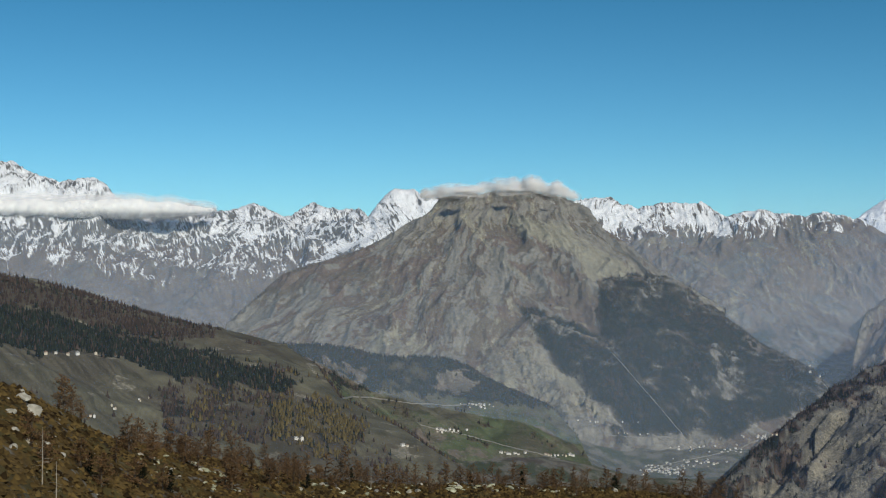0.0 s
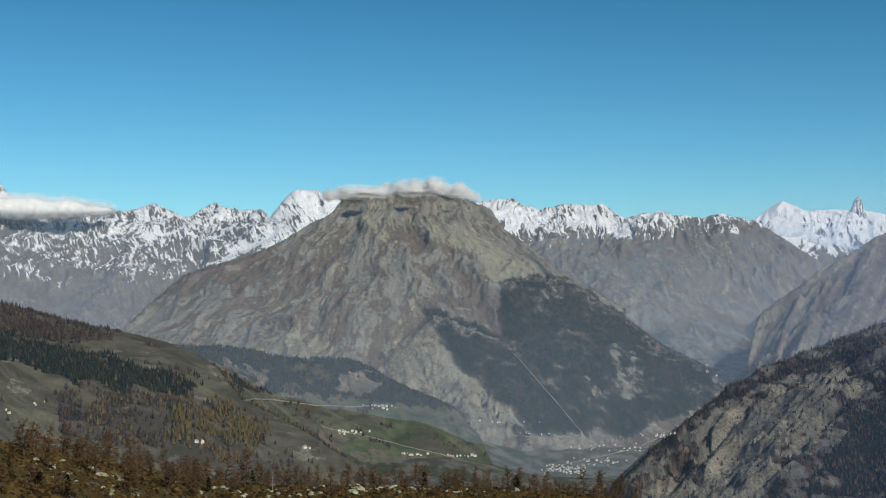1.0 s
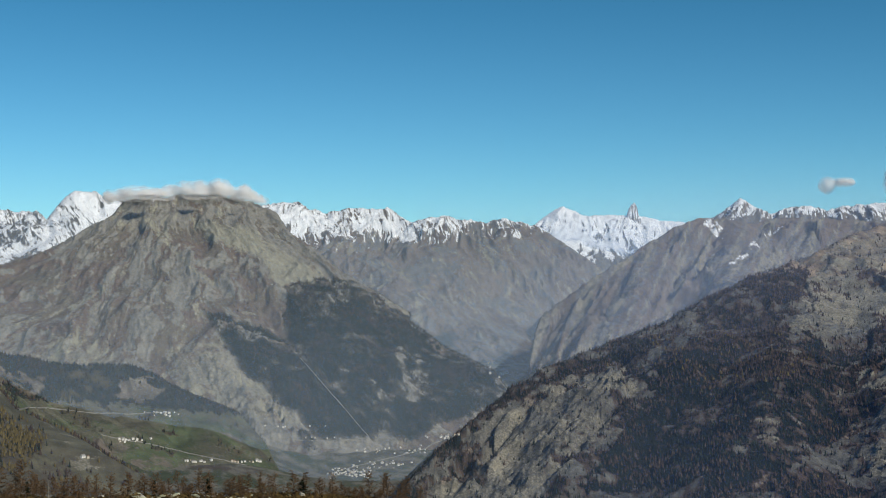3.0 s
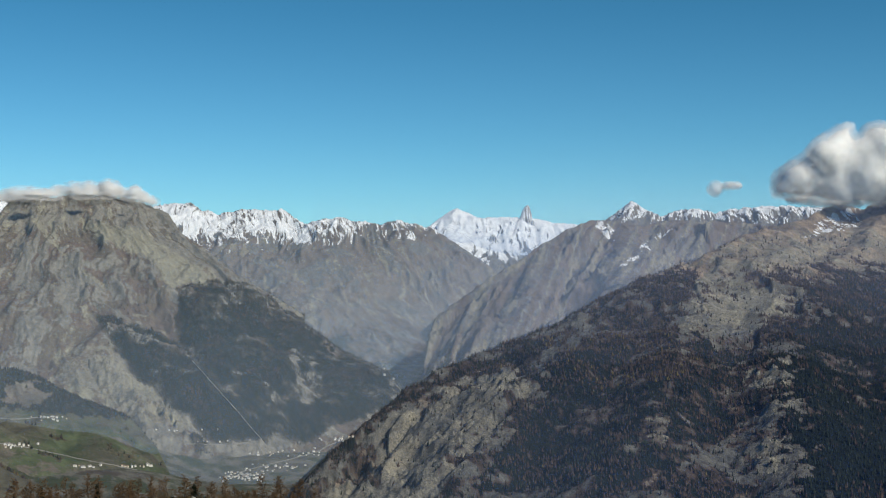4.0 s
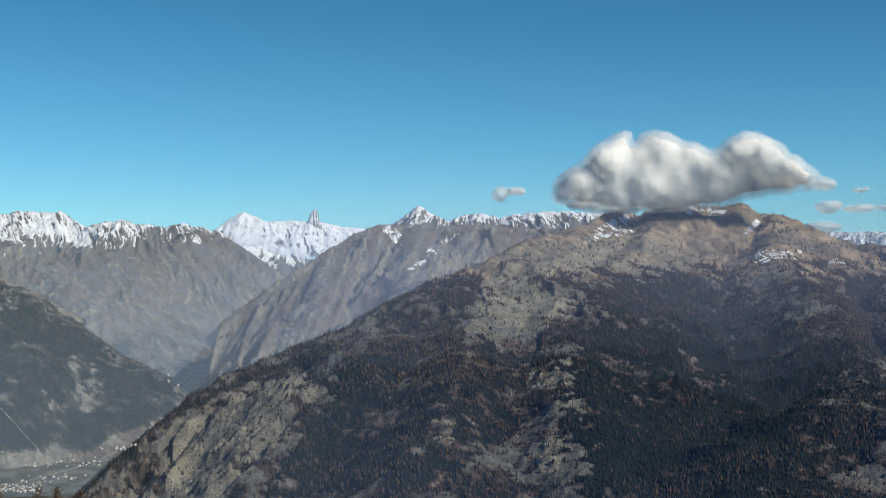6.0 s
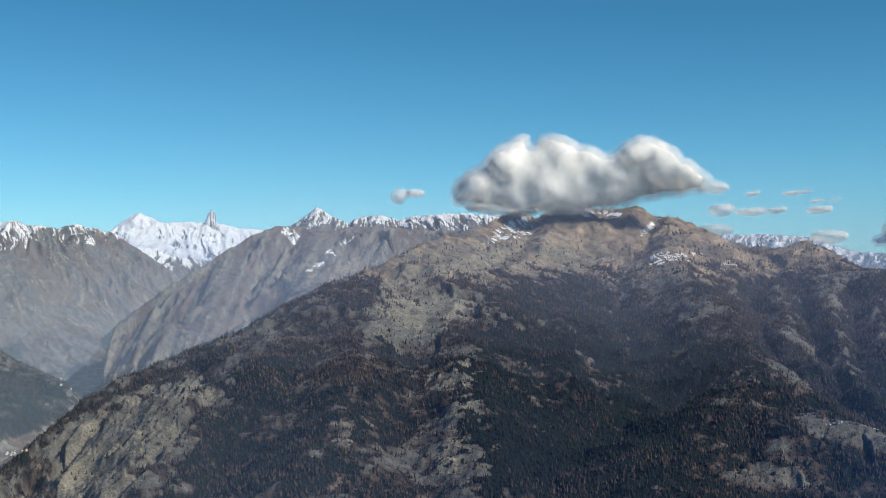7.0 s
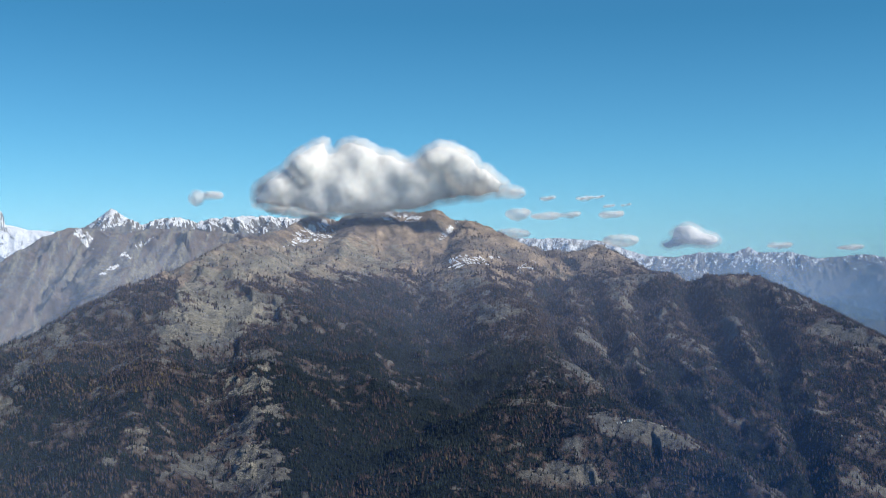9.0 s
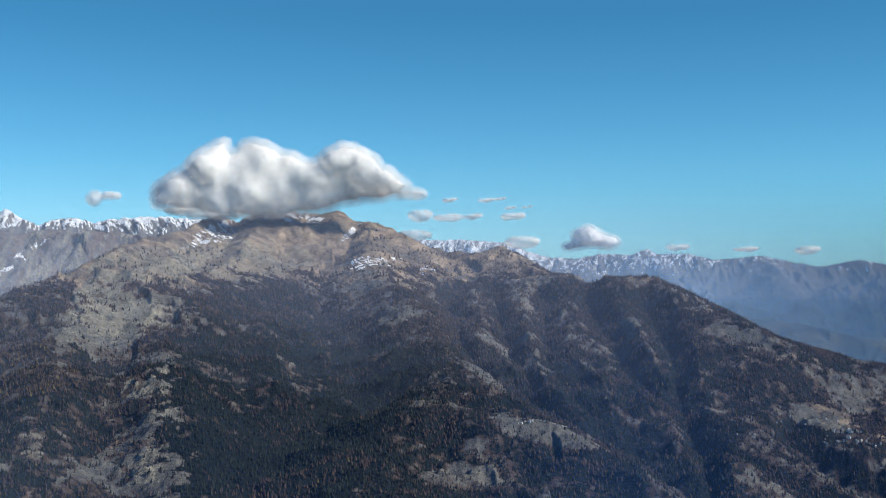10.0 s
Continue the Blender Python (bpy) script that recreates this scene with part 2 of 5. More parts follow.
def terrain_material(name, rock, grass, wood, pale=(0.20, 0.185, 0.15), snow=(0.82, 0.84, 0.87), fine=0.12, bump=1.0, contrast=0.6, wash=0.5, ragged=1.2, grain=0.35):
    """Rock, turf, forest floor and snow by the cover masks (red wood, green turf, blue snow, alpha pale scree); wash marks run down the fall line."""
    m, n, l, p = nodes_of(name)
    a = n.new("ShaderNodeAttribute")
    a.attribute_name = "cover"
    sep = n.new("ShaderNodeSeparateColor")
    l.new(a.outputs["Color"], sep.inputs[0])
    big, mid, small = noise_node(n, l, 0.011, 6), noise_node(n, l, 0.05, 9, 0.68, distort=0.4), noise_node(n, l, fine * 2, 7, 0.72)
    streak = noise_node(n, l, 0.11, 8, 0.72, (1, 1, 0.3, 8, 6, 0), 0.8)
    grit = noise_node(n, l, fine * 6, 5, 0.75)
    def shades(c, fac, low=0.45, high=1.6):
        low, high = 1 - (1 - low) * contrast, 1 + (high - 1) * contrast
        return ramp(n, l, fac, [(0.36, tuple(v * low for v in c)), (0.5, c), (0.64, tuple(min(v * high, 0.85) for v in c))])
    fall = n.new("ShaderNodeAttribute")
    fall.attribute_name = "flow"
    rock_c = mixed(n, l, 0.5, shades(rock[0], streak), shades(rock[1], small, 0.4, 1.8))
    rock_c = mixed(n, l, edge(n, l, big, mid, 0.9), rock_c, shades(rock[1], streak, 0.45, 1.5))
    turf_c = mixed(n, l, edge(n, l, big, small, 0.8), shades(grass[0], mid, 0.6, 1.35), shades(grass[1], small, 0.55, 1.45))
    wood_c = mixed(n, l, edge(n, l, sep.outputs[0], small, 0.8, 0.62, 0.88), shades(wood[1], small, 0.45, 1.7), shades(wood[0], grit, 0.5, 1.7))
    c = mixed(n, l, edge(n, l, sep.outputs[1], mid, 1.3), rock_c, turf_c)
    pale_c = mixed(n, l, 0.5, shades(pale, streak, 0.35, 1.5), shades(pale, small, 0.4, 1.5))
    c = mixed(n, l, edge(n, l, a.outputs["Alpha"], small, 1.3, 0.35, 0.75), c, pale_c)
    c = mixed(n, l, wash, c, ramp(n, l, fall.outputs["Fac"], [(0.15, (0.2, 0.2, 0.21)), (0.5, (0.5, 0.5, 0.5)), (0.85, (0.80, 0.78, 0.74))]), "OVERLAY")
    c = mixed(n, l, edge(n, l, sep.outputs[0], small, 1.0, 0.36, 0.62), c, wood_c)
    white = mixed(n, l, edge(n, l, mid, streak, 1.0, 0.3, 0.7), tuple(v * 0.8 for v in snow), snow)
    ribs = mixed(n, l, 0.5, mixed(n, l, 0.4, streak, small), fall.outputs["Fac"])
    some = n.new("ShaderNodeMapRange")
    some.inputs["From Min"].default_value, some.inputs["From Max"].default_value = 0.12, 0.3
    l.new(sep.outputs[2], some.inputs["Value"])
    c = mixed(n, l, math_node(n, l, "MULTIPLY", some.outputs[0], edge(n, l, sep.outputs[2], ribs, ragged, 0.26, 0.74)), c, white)
    c = mixed(n, l, grain, c, shades((0.5, 0.5, 0.5), grit, 0.25, 1.7), "OVERLAY")
    l.new(c, p.inputs["Base Color"])
    p.inputs["Roughness"].default_value = 0.92
    p.inputs["Specular IOR Level"].default_value = 0.1
    b = n.new("ShaderNodeBump")
    b.inputs["Strength"].default_value, b.inputs["Distance"].default_value = 0.7, 5.0 * bump
    l.new(mixed(n, l, 0.6, streak, small), b.inputs["Height"])
    l.new(b.outputs[0], p.inputs["Normal"])
    return m


GREY, WARM = (0.105, 0.106, 0.102), (0.14, 0.13, 0.108)
BROWN = (0.098, 0.078, 0.068)
SPRUCE = (0.022, 0.028, 0.025)
near_mat = terrain_material("near_mountain_ground", (WARM, GREY), ((0.265, 0.205, 0.15), (0.135, 0.112, 0.094)), ((0.010, 0.015, 0.016), (0.068, 0.050, 0.044)), pale=(0.225, 0.21, 0.168), fine=0.2, contrast=0.85, wash=0.35, grain=0.5, ragged=1.8)
main_mat = terrain_material("main_mountain_ground", ((0.156, 0.155, 0.146), (0.205, 0.196, 0.174)), ((0.125, 0.098, 0.087), (0.128, 0.113, 0.094)), ((0.010, 0.018, 0.018), (0.048, 0.046, 0.040)), pale=(0.25, 0.24, 0.19), fine=0.12, contrast=0.6, wash=0.24, grain=0.3)
hill_mat = terrain_material("hillside_ground", (GREY, WARM), ((0.098, 0.094, 0.068), (0.084, 0.076, 0.058)), ((0.022, 0.027, 0.025), (0.068, 0.058, 0.049)), fine=0.2, bump=0.5)
snow_mat = terrain_material("snow_range_ground", ((0.13, 0.13, 0.135), (0.125, 0.125, 0.125)), ((0.125, 0.104, 0.094), (0.145, 0.125, 0.115)), (SPRUCE, BROWN), fine=0.08, contrast=0.6, wash=0.26, ragged=1.7)
valley_mat = terrain_material("valley_ground", (WARM, BROWN), ((0.066, 0.084, 0.046), (0.092, 0.088, 0.066)), (SPRUCE, (0.07, 0.06, 0.04)), fine=0.15, bump=0.2)
meadow_mat = terrain_material("alpine_meadow_ground", ((0.30, 0.27, 0.22), WARM), ((0.18, 0.115, 0.037), (0.052, 0.031, 0.011)), ((0.03, 0.021, 0.01), (0.075, 0.06, 0.022)), fine=0.5, bump=0.15)

# ---------------------------------------------------------------- the land


def valley_cover(f):
    return f["n1"] * 0.9 - 0.05 + 0.12 * smooth(2800, 3300, f["r"]) + 0.4 * f["n2"], 0.72 + 0.6 * f["n1"], 0, 0.5 + f["n2"]


def build_ground():
    """The valley floor: one sheet from under the lookout to the horizon."""
    around = np.concatenate([np.linspace(-180, -31, 50), np.linspace(-30, -12, 60), np.linspace(-11.7, 20, 240), np.linspace(20.3, 70, 80), np.linspace(71, 180, 40)])
    A, R = np.meshgrid(np.radians(around), 40 + 4860 * np.linspace(0, 1, 210) ** 1.1)
    nr, na = A.shape
    X, Y = R * np.sin(A), R * np.cos(A)
    Z = ground_height(X, Y)
    f = dict(n1=fbm(X / 90, Y / 90, 4, 5), n2=fbm(X / 30, Y / 30, 4, 6), r=R)
    masks = np.stack([np.clip(np.broadcast_to(m, X.shape), 0, 1) for m in valley_cover(f)], -1)
    idx = np.arange(na * nr).reshape(nr, na)
    quads = np.stack([idx[:-1, :-1], idx[:-1, 1:], idx[1:, 1:], idx[1:, :-1]], -1).reshape(-1, 4)[:, ::-1]
    ob = sheet("ground", np.stack([X, Y, Z], -1).reshape(-1, 3), quads, masks.reshape(-1, 4), valley_mat)
    return tagged(ob, "green valley floor with meadows and bare brown fields", "ground", kind="structure")


build_ground()

LEFT_RANGE = [(-31, 3.0, 4300), (-20, 3.8, 4300), (-18.4, 4.06, 4300), (-17.9, 4.03, 4300), (-17.5, 3.73, 4300), (-16.8, 3.4, 4300), (-16, 3.3, 4300), (-14.7, 3.43, 4300),
              (-14.2, 3.09, 4300), (-13.8, 2.57, 4280), (-13.2, 2.4, 4250), (-11.6, 2.4, 4200), (-10.4, 2.36, 4200), (-9.6, 2.06, 4200), (-9, 2.13, 4200), (-8.1, 2.43, 4200),
              (-7.1, 1.95, 4250), (-6.5, 1.83, 4300), (-5.9, 2.32, 4500), (-5.56, 2.49, 4500), (-5.1, 2.2, 4500), (-3.6, 2.2, 4450), (-3.26, 1.84, 4350)]
WHITE_PEAK = [(-3.3, 1.7, 4100), (-2.53, 2.69, 4050), (-2.04, 3.1, 4000), (-1.31, 3.06, 4000), (-0.95, 2.81, 4000), (0.5, 2.7, 4000), (3, 2.2, 4000)]


GLACIER_A = [(-19.7, 2.9), (-17.6, 3.0), (-15.8, 2.9), (-14.2, 2.7), (-13.7, 2.3), (-17.1, 2.2), (-19.7, 2.0)]
GLACIER_B = [(-1.4, 2.8), (-0.1, 2.7), (-0.5, 1.8), (-2.3, 0.7), (-4.5, 0.1), (-5.9, -0.2), (-4.5, 0.7), (-2.5, 1.5)]


def left_cover(f):
    line = f["el"] + 0.05 * (f["az"] + 8) + 0.8 * f["n1"]
    s = 0.18 + 0.5 * smooth(-0.5, 2.1, line) + 0.25 * (f["az"] > -3.5) * (f["el"] > 0.4) + (0.4 * f["n5"] + 0.4 * f["flow"] + 0.6 * f["n4"] + 0.5 * f["n1"]) * smooth(-1.4, 0.2, line) + 0.5 * f["n2"] - 0.3 * smooth(0.75, 1.3, f["steep"] + 0.5 * f["n2"])
    s = s - 0.5 * smooth(-0.2, -1.6, line) + 0.25 * smooth(0.2, 0.5, f["n5"] + 0.4 * f["n4"]) * smooth(-2.2, -0.4, line)
    s = s + 0.6 * spread(stand(f, GLACIER_A, 0.3), 2) + (0.35 + 0.5 * f["n5"]) * stand(f, GLACIER_B, 0.5) + 0.15 * smooth(1.8, 2.8, f["el"])
    s = 0.48 + 0.62 * (s - 0.5)
    s = s - 0.5 * smooth(-0.6, -1.6, line - 0.8 * f["n4"])
    return 0, 0.7 - 0.5 * smooth(0.2, 1.2, f["el"]) + 0.4 * f["n1"], s, 0.6 * smooth(0.15, 0.5, f["n4"]) * (f["el"] < 0.8) + 0.5 * smooth(0.1, 0.4, f["n5"])


landform("snowy_range", (-30, 4.5), (2350, 4650), (680, 270),
         [(LEFT_RANGE, 0.46, 1.0, 5), (WHITE_PEAK, 0.6, 1.0, 5), ([(-2, 3.05, 4000), (-2.6, 1.2, 3780), (-3.2, -0.5, 3500), (-4.5, -2.2, 3250)], 0.5, 0.5, 30),
          ([(-8.1, 2.3, 4200), (-8.6, 0.6, 3900), (-9.8, -0.8, 3600), (-11, -2.4, 3300)], 0.42, 0.42, 30), ([(-14.7, 3.3, 4300), (-14.5, 1.3, 4000), (-15.5, -0.6, 3600), (-16, -2, 3300)], 0.42, 0.42, 30)],
         22, left_cover, snow_mat, "jagged mountain range with fresh snow above brown slopes", crest=1.8, grain=1.1, seed=11, reach=60, ribs=1.7, wind=1.0, fan=(-8, 6500))

RIGHT_RANGE = [(2, 2.2, 4150), (5.5, 2.48, 4150), (6.3, 2.6, 4150), (7.2, 2.62, 4150), (7.65, 2.38, 4150), (8.4, 2.18, 4150), (9.1, 2.37, 4150), (11, 2.4, 4150), (11.56, 2.11, 4120), (12.1, 1.8, 4100),
               (12.6, 1.96, 4050), (13.3, 2.14, 4050), (14.2, 1.9, 4060), (15.1, 1.84, 4075), (16, 1.93, 4090), (17.4, 1.7, 4100), (19, 0.6, 4110), (21, -0.8, 4120)]


GLACIER_C = [(5.7, 2.4), (6.7, 2.4), (7.9, 2.2), (8.8, 2.1), (8.6, 1.6), (7.4, 1.5), (6.5, 1.8)]
GLACIER_D = [(9.3, 1.9), (10.7, 2.1), (11.8, 1.9), (12.4, 1.6), (12.1, 0.8), (11.2, 1.3), (10.0, 1.6)]


def right_cover(f):
    line = f["el"] - 0.04 * (f["az"] - 8) + 0.3 * f["n1"]
    s = 0.08 + 0.6 * smooth(0.7, 1.8, line) + (0.5 * f["n5"] + 0.4 * f["flow"] + 0.4 * f["n4"]) * smooth(0.4, 1.2, line) + 0.5 * f["n2"] - 0.3 * smooth(0.8, 1.4, f["steep"] + 0.4 * f["n2"]) - 0.4 * smooth(1.0, 0.0, line)
    s = s + 0.6 * spread(stand(f, GLACIER_C, 0.3), 2) + 0.6 * spread(stand(f, GLACIER_D, 0.3), 2) - 0.25 * smooth(13, 15, f["az"]) * smooth(2.2, 1.6, f["el"])
    s = 0.54 + 0.62 * (s - 0.5) - 0.5 * smooth(1.0, 0.0, line - 0.6 * f["n4"])
    wood = smooth(-1.4, -3.2, f["el"]) * 0.6 + 0.5 * f["n1"] + 0.25 * f["n2"] + 0.25 * f["n3"]
    return wood, 0.6 + 0.6 * f["n1"] + 0.4 * f["n3"], s, 0.6 * smooth(0.15, 0.45, f["n4"]) + 0.7 * smooth(0.15, 0.4, f["n5"])


landform("snowy_range", (1, 22), (3100, 4500), (520, 220),
         [(RIGHT_RANGE, 0.56, 1.0, 5), ([(8.4, 2.1, 4150), (9.2, 1.0, 3900), (11, -0.6, 3600), (12.5, -2.2, 3300)], 0.45, 0.45, 30), ([(13.3, 2.05, 4050), (13.2, 0.6, 3870), (13.0, -1.2, 3640), (12.9, -2.6, 3450)], 0.5, 0.5, 30)],
         18, right_cover, snow_mat, "mountain range with glaciers under its crest and grey slopes", crest=1.6, grain=1.0, seed=23, reach=60, ribs=1.7, wind=1.0, fan=(10, 6000))

GLACIER_PEAK = [(14, 1.3, 4750), (16.3, 1.75, 4750), (17.2, 1.58, 4750), (17.7, 1.99, 4750), (18.2, 2.35, 4750), (18.56, 2.52, 4750), (19, 2.3, 4750), (19.6, 2.1, 4750), (20.4, 2.15, 4750), (21.05, 2.1, 4750),
                (21.95, 2.05, 4750), (22.7, 1.89, 4750), (23.4, 1.84, 4750), (26, 1.5, 4750)]


def glacier_cover(f):
    return 0, 0.3, 1.1 * smooth(0.1, 1.1, f["el"] + 1.0 * f["n3"]) * (1.05 - 0.8 * smooth(0.9, 1.5, f["steep"] + 0.3 * f["n2"])) + 0.35 * (f["az"] > 21.1) * (f["az"] < 22) * (f["el"] > 2), 0


landform("glacier_peak", (15, 25), (4150, 4990), (280, 130),
         [(GLACIER_PEAK, 0.6, 1.2, 0), ([(21.27, 2.12, 4742), (21.34, 2.42, 4742), (21.43, 2.58, 4742), (21.57, 2.62, 4742), (21.67, 2.48, 4742), (21.77, 2.12, 4742)], 3.5, 3.5, 2), ([(18.5, 2.4, 4750), (18.8, 1.3, 4600), (19.2, 0, 4350)], 0.5, 0.5, 30)], 16, glacier_cover, snow_mat, "distant white glacier peak with a rock tooth beside it", crest=0.9, grain=1.2, seed=31, reach=40, ribs=1.5, fan=(19, 6500))

BACK_RANGE = [(24, 1.6, 4300), (25.15, 2.13, 4300), (25.6, 2.5, 4300), (26, 2.8, 4300), (26.6, 2.4, 4300), (27.3, 2.11, 4300), (27.95, 2.4, 4300), (28.8, 2.43, 4300), (29.5, 2.24, 4300), (30.2, 2.41, 4300),
              (30.85, 2.48, 4300), (32.3, 2.55, 4300), (34, 2.4, 4300), (38, 1.8, 4300)]


def back_cover(f):
    return 0, 0.45, 0.8 * smooth(1.7, 2.5, f["el"] + 0.5 * f["n3"] + 0.8 * f["flow"] + 0.4 * f["n2"]) * (1.05 - 0.7 * smooth(0.9, 1.4, f["steep"])), 0.4


landform("rocky_range", (22.5, 38), (3700, 4600), (340, 110), [(BACK_RANGE, 0.6, 1.2, 4)], 20, back_cover, snow_mat, "grey rock range with a snow-dusted pyramid peak", crest=1.4, seed=37, reach=60, ribs=1.5, fan=(28, 6000))

MID_RIDGE = [(16.9, -6, 2980), (17.1, -4.17, 3000), (17.35, -2.96, 3005), (17.6, -2.24, 3010), (18.4, -1.63, 3050), (19.9, -0.54, 3100), (21.05, 0.18, 3150), (22.5, 1.13, 3250), (23.4, 1.65, 3300),
             (24.3, 1.95, 3400), (25, 1.97, 3450), (26.5, 1.75, 3500), (28, 2.0, 3550), (29.2, 1.9, 3600), (31, 1.8, 3700), (34, 1.5, 3700)]


def slabs(f, wide, long, seed):
    """Tilted slabs: bands that run steeply down to the valley, aslant."""
    u = f["az"] - 0.5 * f["el"] + 0.15 * f["n2"]
    return ridged(u / wide, f["el"] / long, 4, seed, 0.55)


def mid_carve(f):
    return (11 * slabs(f, 1.1, 6, 401) + 5 * slabs(f, 0.4, 3, 405)) * smooth(8, 90, f["off"])


def mid_cover(f):
    s = 0.75 * patch(f, 25, 1.5, 0.25, 0.7, 40) + 0.75 * patch(f, 27, 1.2, 0.9, 0.12, 30) + 0.7 * patch(f, 26.2, 0.4, 0.8, 0.1, 30)
    band = slabs(f, 0.6, 4, 411)
    return smooth(-3.2, -5.5, f["el"]) + 0.3 * f["n1"] + 0.5 * smooth(0.1, -0.5, band) * smooth(0.5, -1.5, f["el"]), 0.5 + 0.5 * f["n3"] - 0.4 * band, s * (0.6 + f["n3"]), 0.75 * smooth(-0.1, 0.5, band)


landform("slab_ridge", (14.4, 36), (2500, 3900), (500, 220),
         [(MID_RIDGE, 0.6, 2.6, 5), ([(22.5, 1.0, 3240), (22, -0.8, 3000), (21, -2.6, 2750), (20, -4.5, 2550)], 0.5, 0.5, 30), ([(25.5, 1.8, 3450), (26, 0.6, 3150), (25.5, -0.8, 2850)], 0.5, 0.5, 30)],
         38, mid_cover, snow_mat, "grey-brown ridge of tilted rock slabs falling to the valley", crest=0.7, seed=43, reach=70, carve=mid_carve, marks=lambda f: 0.5 + 0.35 * slabs(f, 0.22, 3, 421) + 0.4 * f["n2"])

MAIN_CREST = [(-9.3, -2.86, 2850), (-6.9, -0.71, 3020), (-5.9, -0.35, 3040), (-4.5, 0.02, 3040), (-3.5, 0.38, 3040), (-2.5, 0.87, 3030), (-1.56, 1.48, 3010), (-0.6, 1.96, 3000), (-0.1, 2.6, 3000),
              (0.5, 2.72, 3000), (1.1, 2.9, 3000), (1.7, 2.78, 3000), (2.6, 2.96, 3000), (3.3, 2.88, 3000), (3.8, 3.0, 3000), (4.5, 2.76, 3000), (4.9, 2.7, 3000), (6.2, 2.19, 3000), (6.83, 1.27, 3000), (7.65, 0.74, 2980), (9.1, -0.47, 2950), (10, -0.95, 2930), (12, -2.2, 2900)]
DARK_SPUR = [(5.2, 0.4, 2850), (6.45, -0.9, 2760), (7.9, -0.64, 2700), (9.3, -0.83, 2680), (10.7, -1.66, 2650), (12.4, -2.84, 2620), (13.5, -3.65, 2600), (14.66, -4.22, 2580), (15.56, -4.67, 2560), (16.1, -5.35, 2540), (16.9, -7.2, 2500)]


SPUR_WOOD = [(6.4, -1.0), (7.9, -0.6), (9.3, -0.7), (10.7, -1.5), (12.4, -2.7), (13.5, -3.5), (14.7, -4.1), (15.6, -4.6), (16.2, -5.3), (15.6, -6.2), (14.2, -6.4), (12.4, -7.3), (10.8, -7.5), (10.0, -6.8), (8.8, -5.4), (7.6, -4.2), (6.8, -3.1)]
FLANK_WOOD = [(3.4, -2.1), (5.0, -2.7), (6.2, -3.0), (7.8, -4.1), (9.2, -5.5), (11.2, -7.5), (8.3, -7.6), (7.3, -6.8), (5.7, -5.3), (4.6, -4.3)]
LARCH_FRINGE = ([(3.3, -1.9), (4.4, -2.1), (5.8, -2.6), (6.6, -3.1), (8.0, -4.5), (7.4, -4.7), (6.0, -3.4), (4.6, -2.8), (3.6, -2.6)], [(9.8, -1.0), (12.0, -2.4), (14.0, -3.8), (15.5, -4.5), (14.6, -4.9), (12.6, -3.6), (10.4, -2.3)], [(7.0, -0.9), (8.0, -0.6), (9.4, -0.8), (8.8, -1.6), (7.4, -2.0), (6.7, -1.6)])
PALE_WAYS = ([(0.9, 1.9), (1.4, 1.2), (1.94, 0.62), (2.6, -0.1), (3.6, -0.8)], [(1.5, 1.8), (1.7, 1.1), (2.0, 0.5)], [(-3.4, -1.3), (-2.6, -0.9), (-1.9, -0.2)], [(-0.5, -0.4), (-1.2, -1.2), (-2.2, -1.8)], [(11.2, -1.6), (12.6, -2.6), (13.7, -3.4)])
SIDE_GULLY = ([(4.5, 0.6), (5.05, -0.85), (5.5, -1.3), (6.1, -2.5), (6.6, -3.3)], [(3.3, -2.1), (2.6, -2.8), (1.9, -3.6)], [(0.4, 1.6), (-0.2, 0.2), (-1.0, -1.4), (-1.3, -2.6)], [(2.9, 1.6), (3.3, 0.2), (4.0, -1.2)])
BUTTRESS = [(1.6, -3.4), (3.3, -3.1), (4.2, -2.7), (4.9, -4.3), (5.7, -4.8), (6.7, -5.8), (7.8, -6.9), (5.7, -6.9), (4.3, -6.3), (2.6, -5.6), (1.6, -4.6)]
LOW_CRAG = [(-3.7, -3.4), (-2.3, -2.8), (-0.8, -3.1), (-0.2, -3.8), (-1.1, -4.4), (-3.5, -4.1)]
DRY_SLOPE = [(2.6, 1.8), (5.0, 1.5), (6.4, 0.6), (7.9, -0.1), (8.2, -0.6), (6.4, -0.9), (5.4, 0.3), (3.6, 1.0)]


def main_carve(f):
    """Scree fills the narrow clefts between the spurs; gullies and low ribs run down the face."""
    z = EYE + np.tan(np.radians(f["el"])) * np.hypot(f["x"], f["y"])
    return np.maximum(spread(z, 21) - 4 - z, 0) * smooth(-4, -3, f["el"]) - 13 * lines(f, SIDE_GULLY, 0.6) + 5 * lines(f, PALE_WAYS, 0.5)


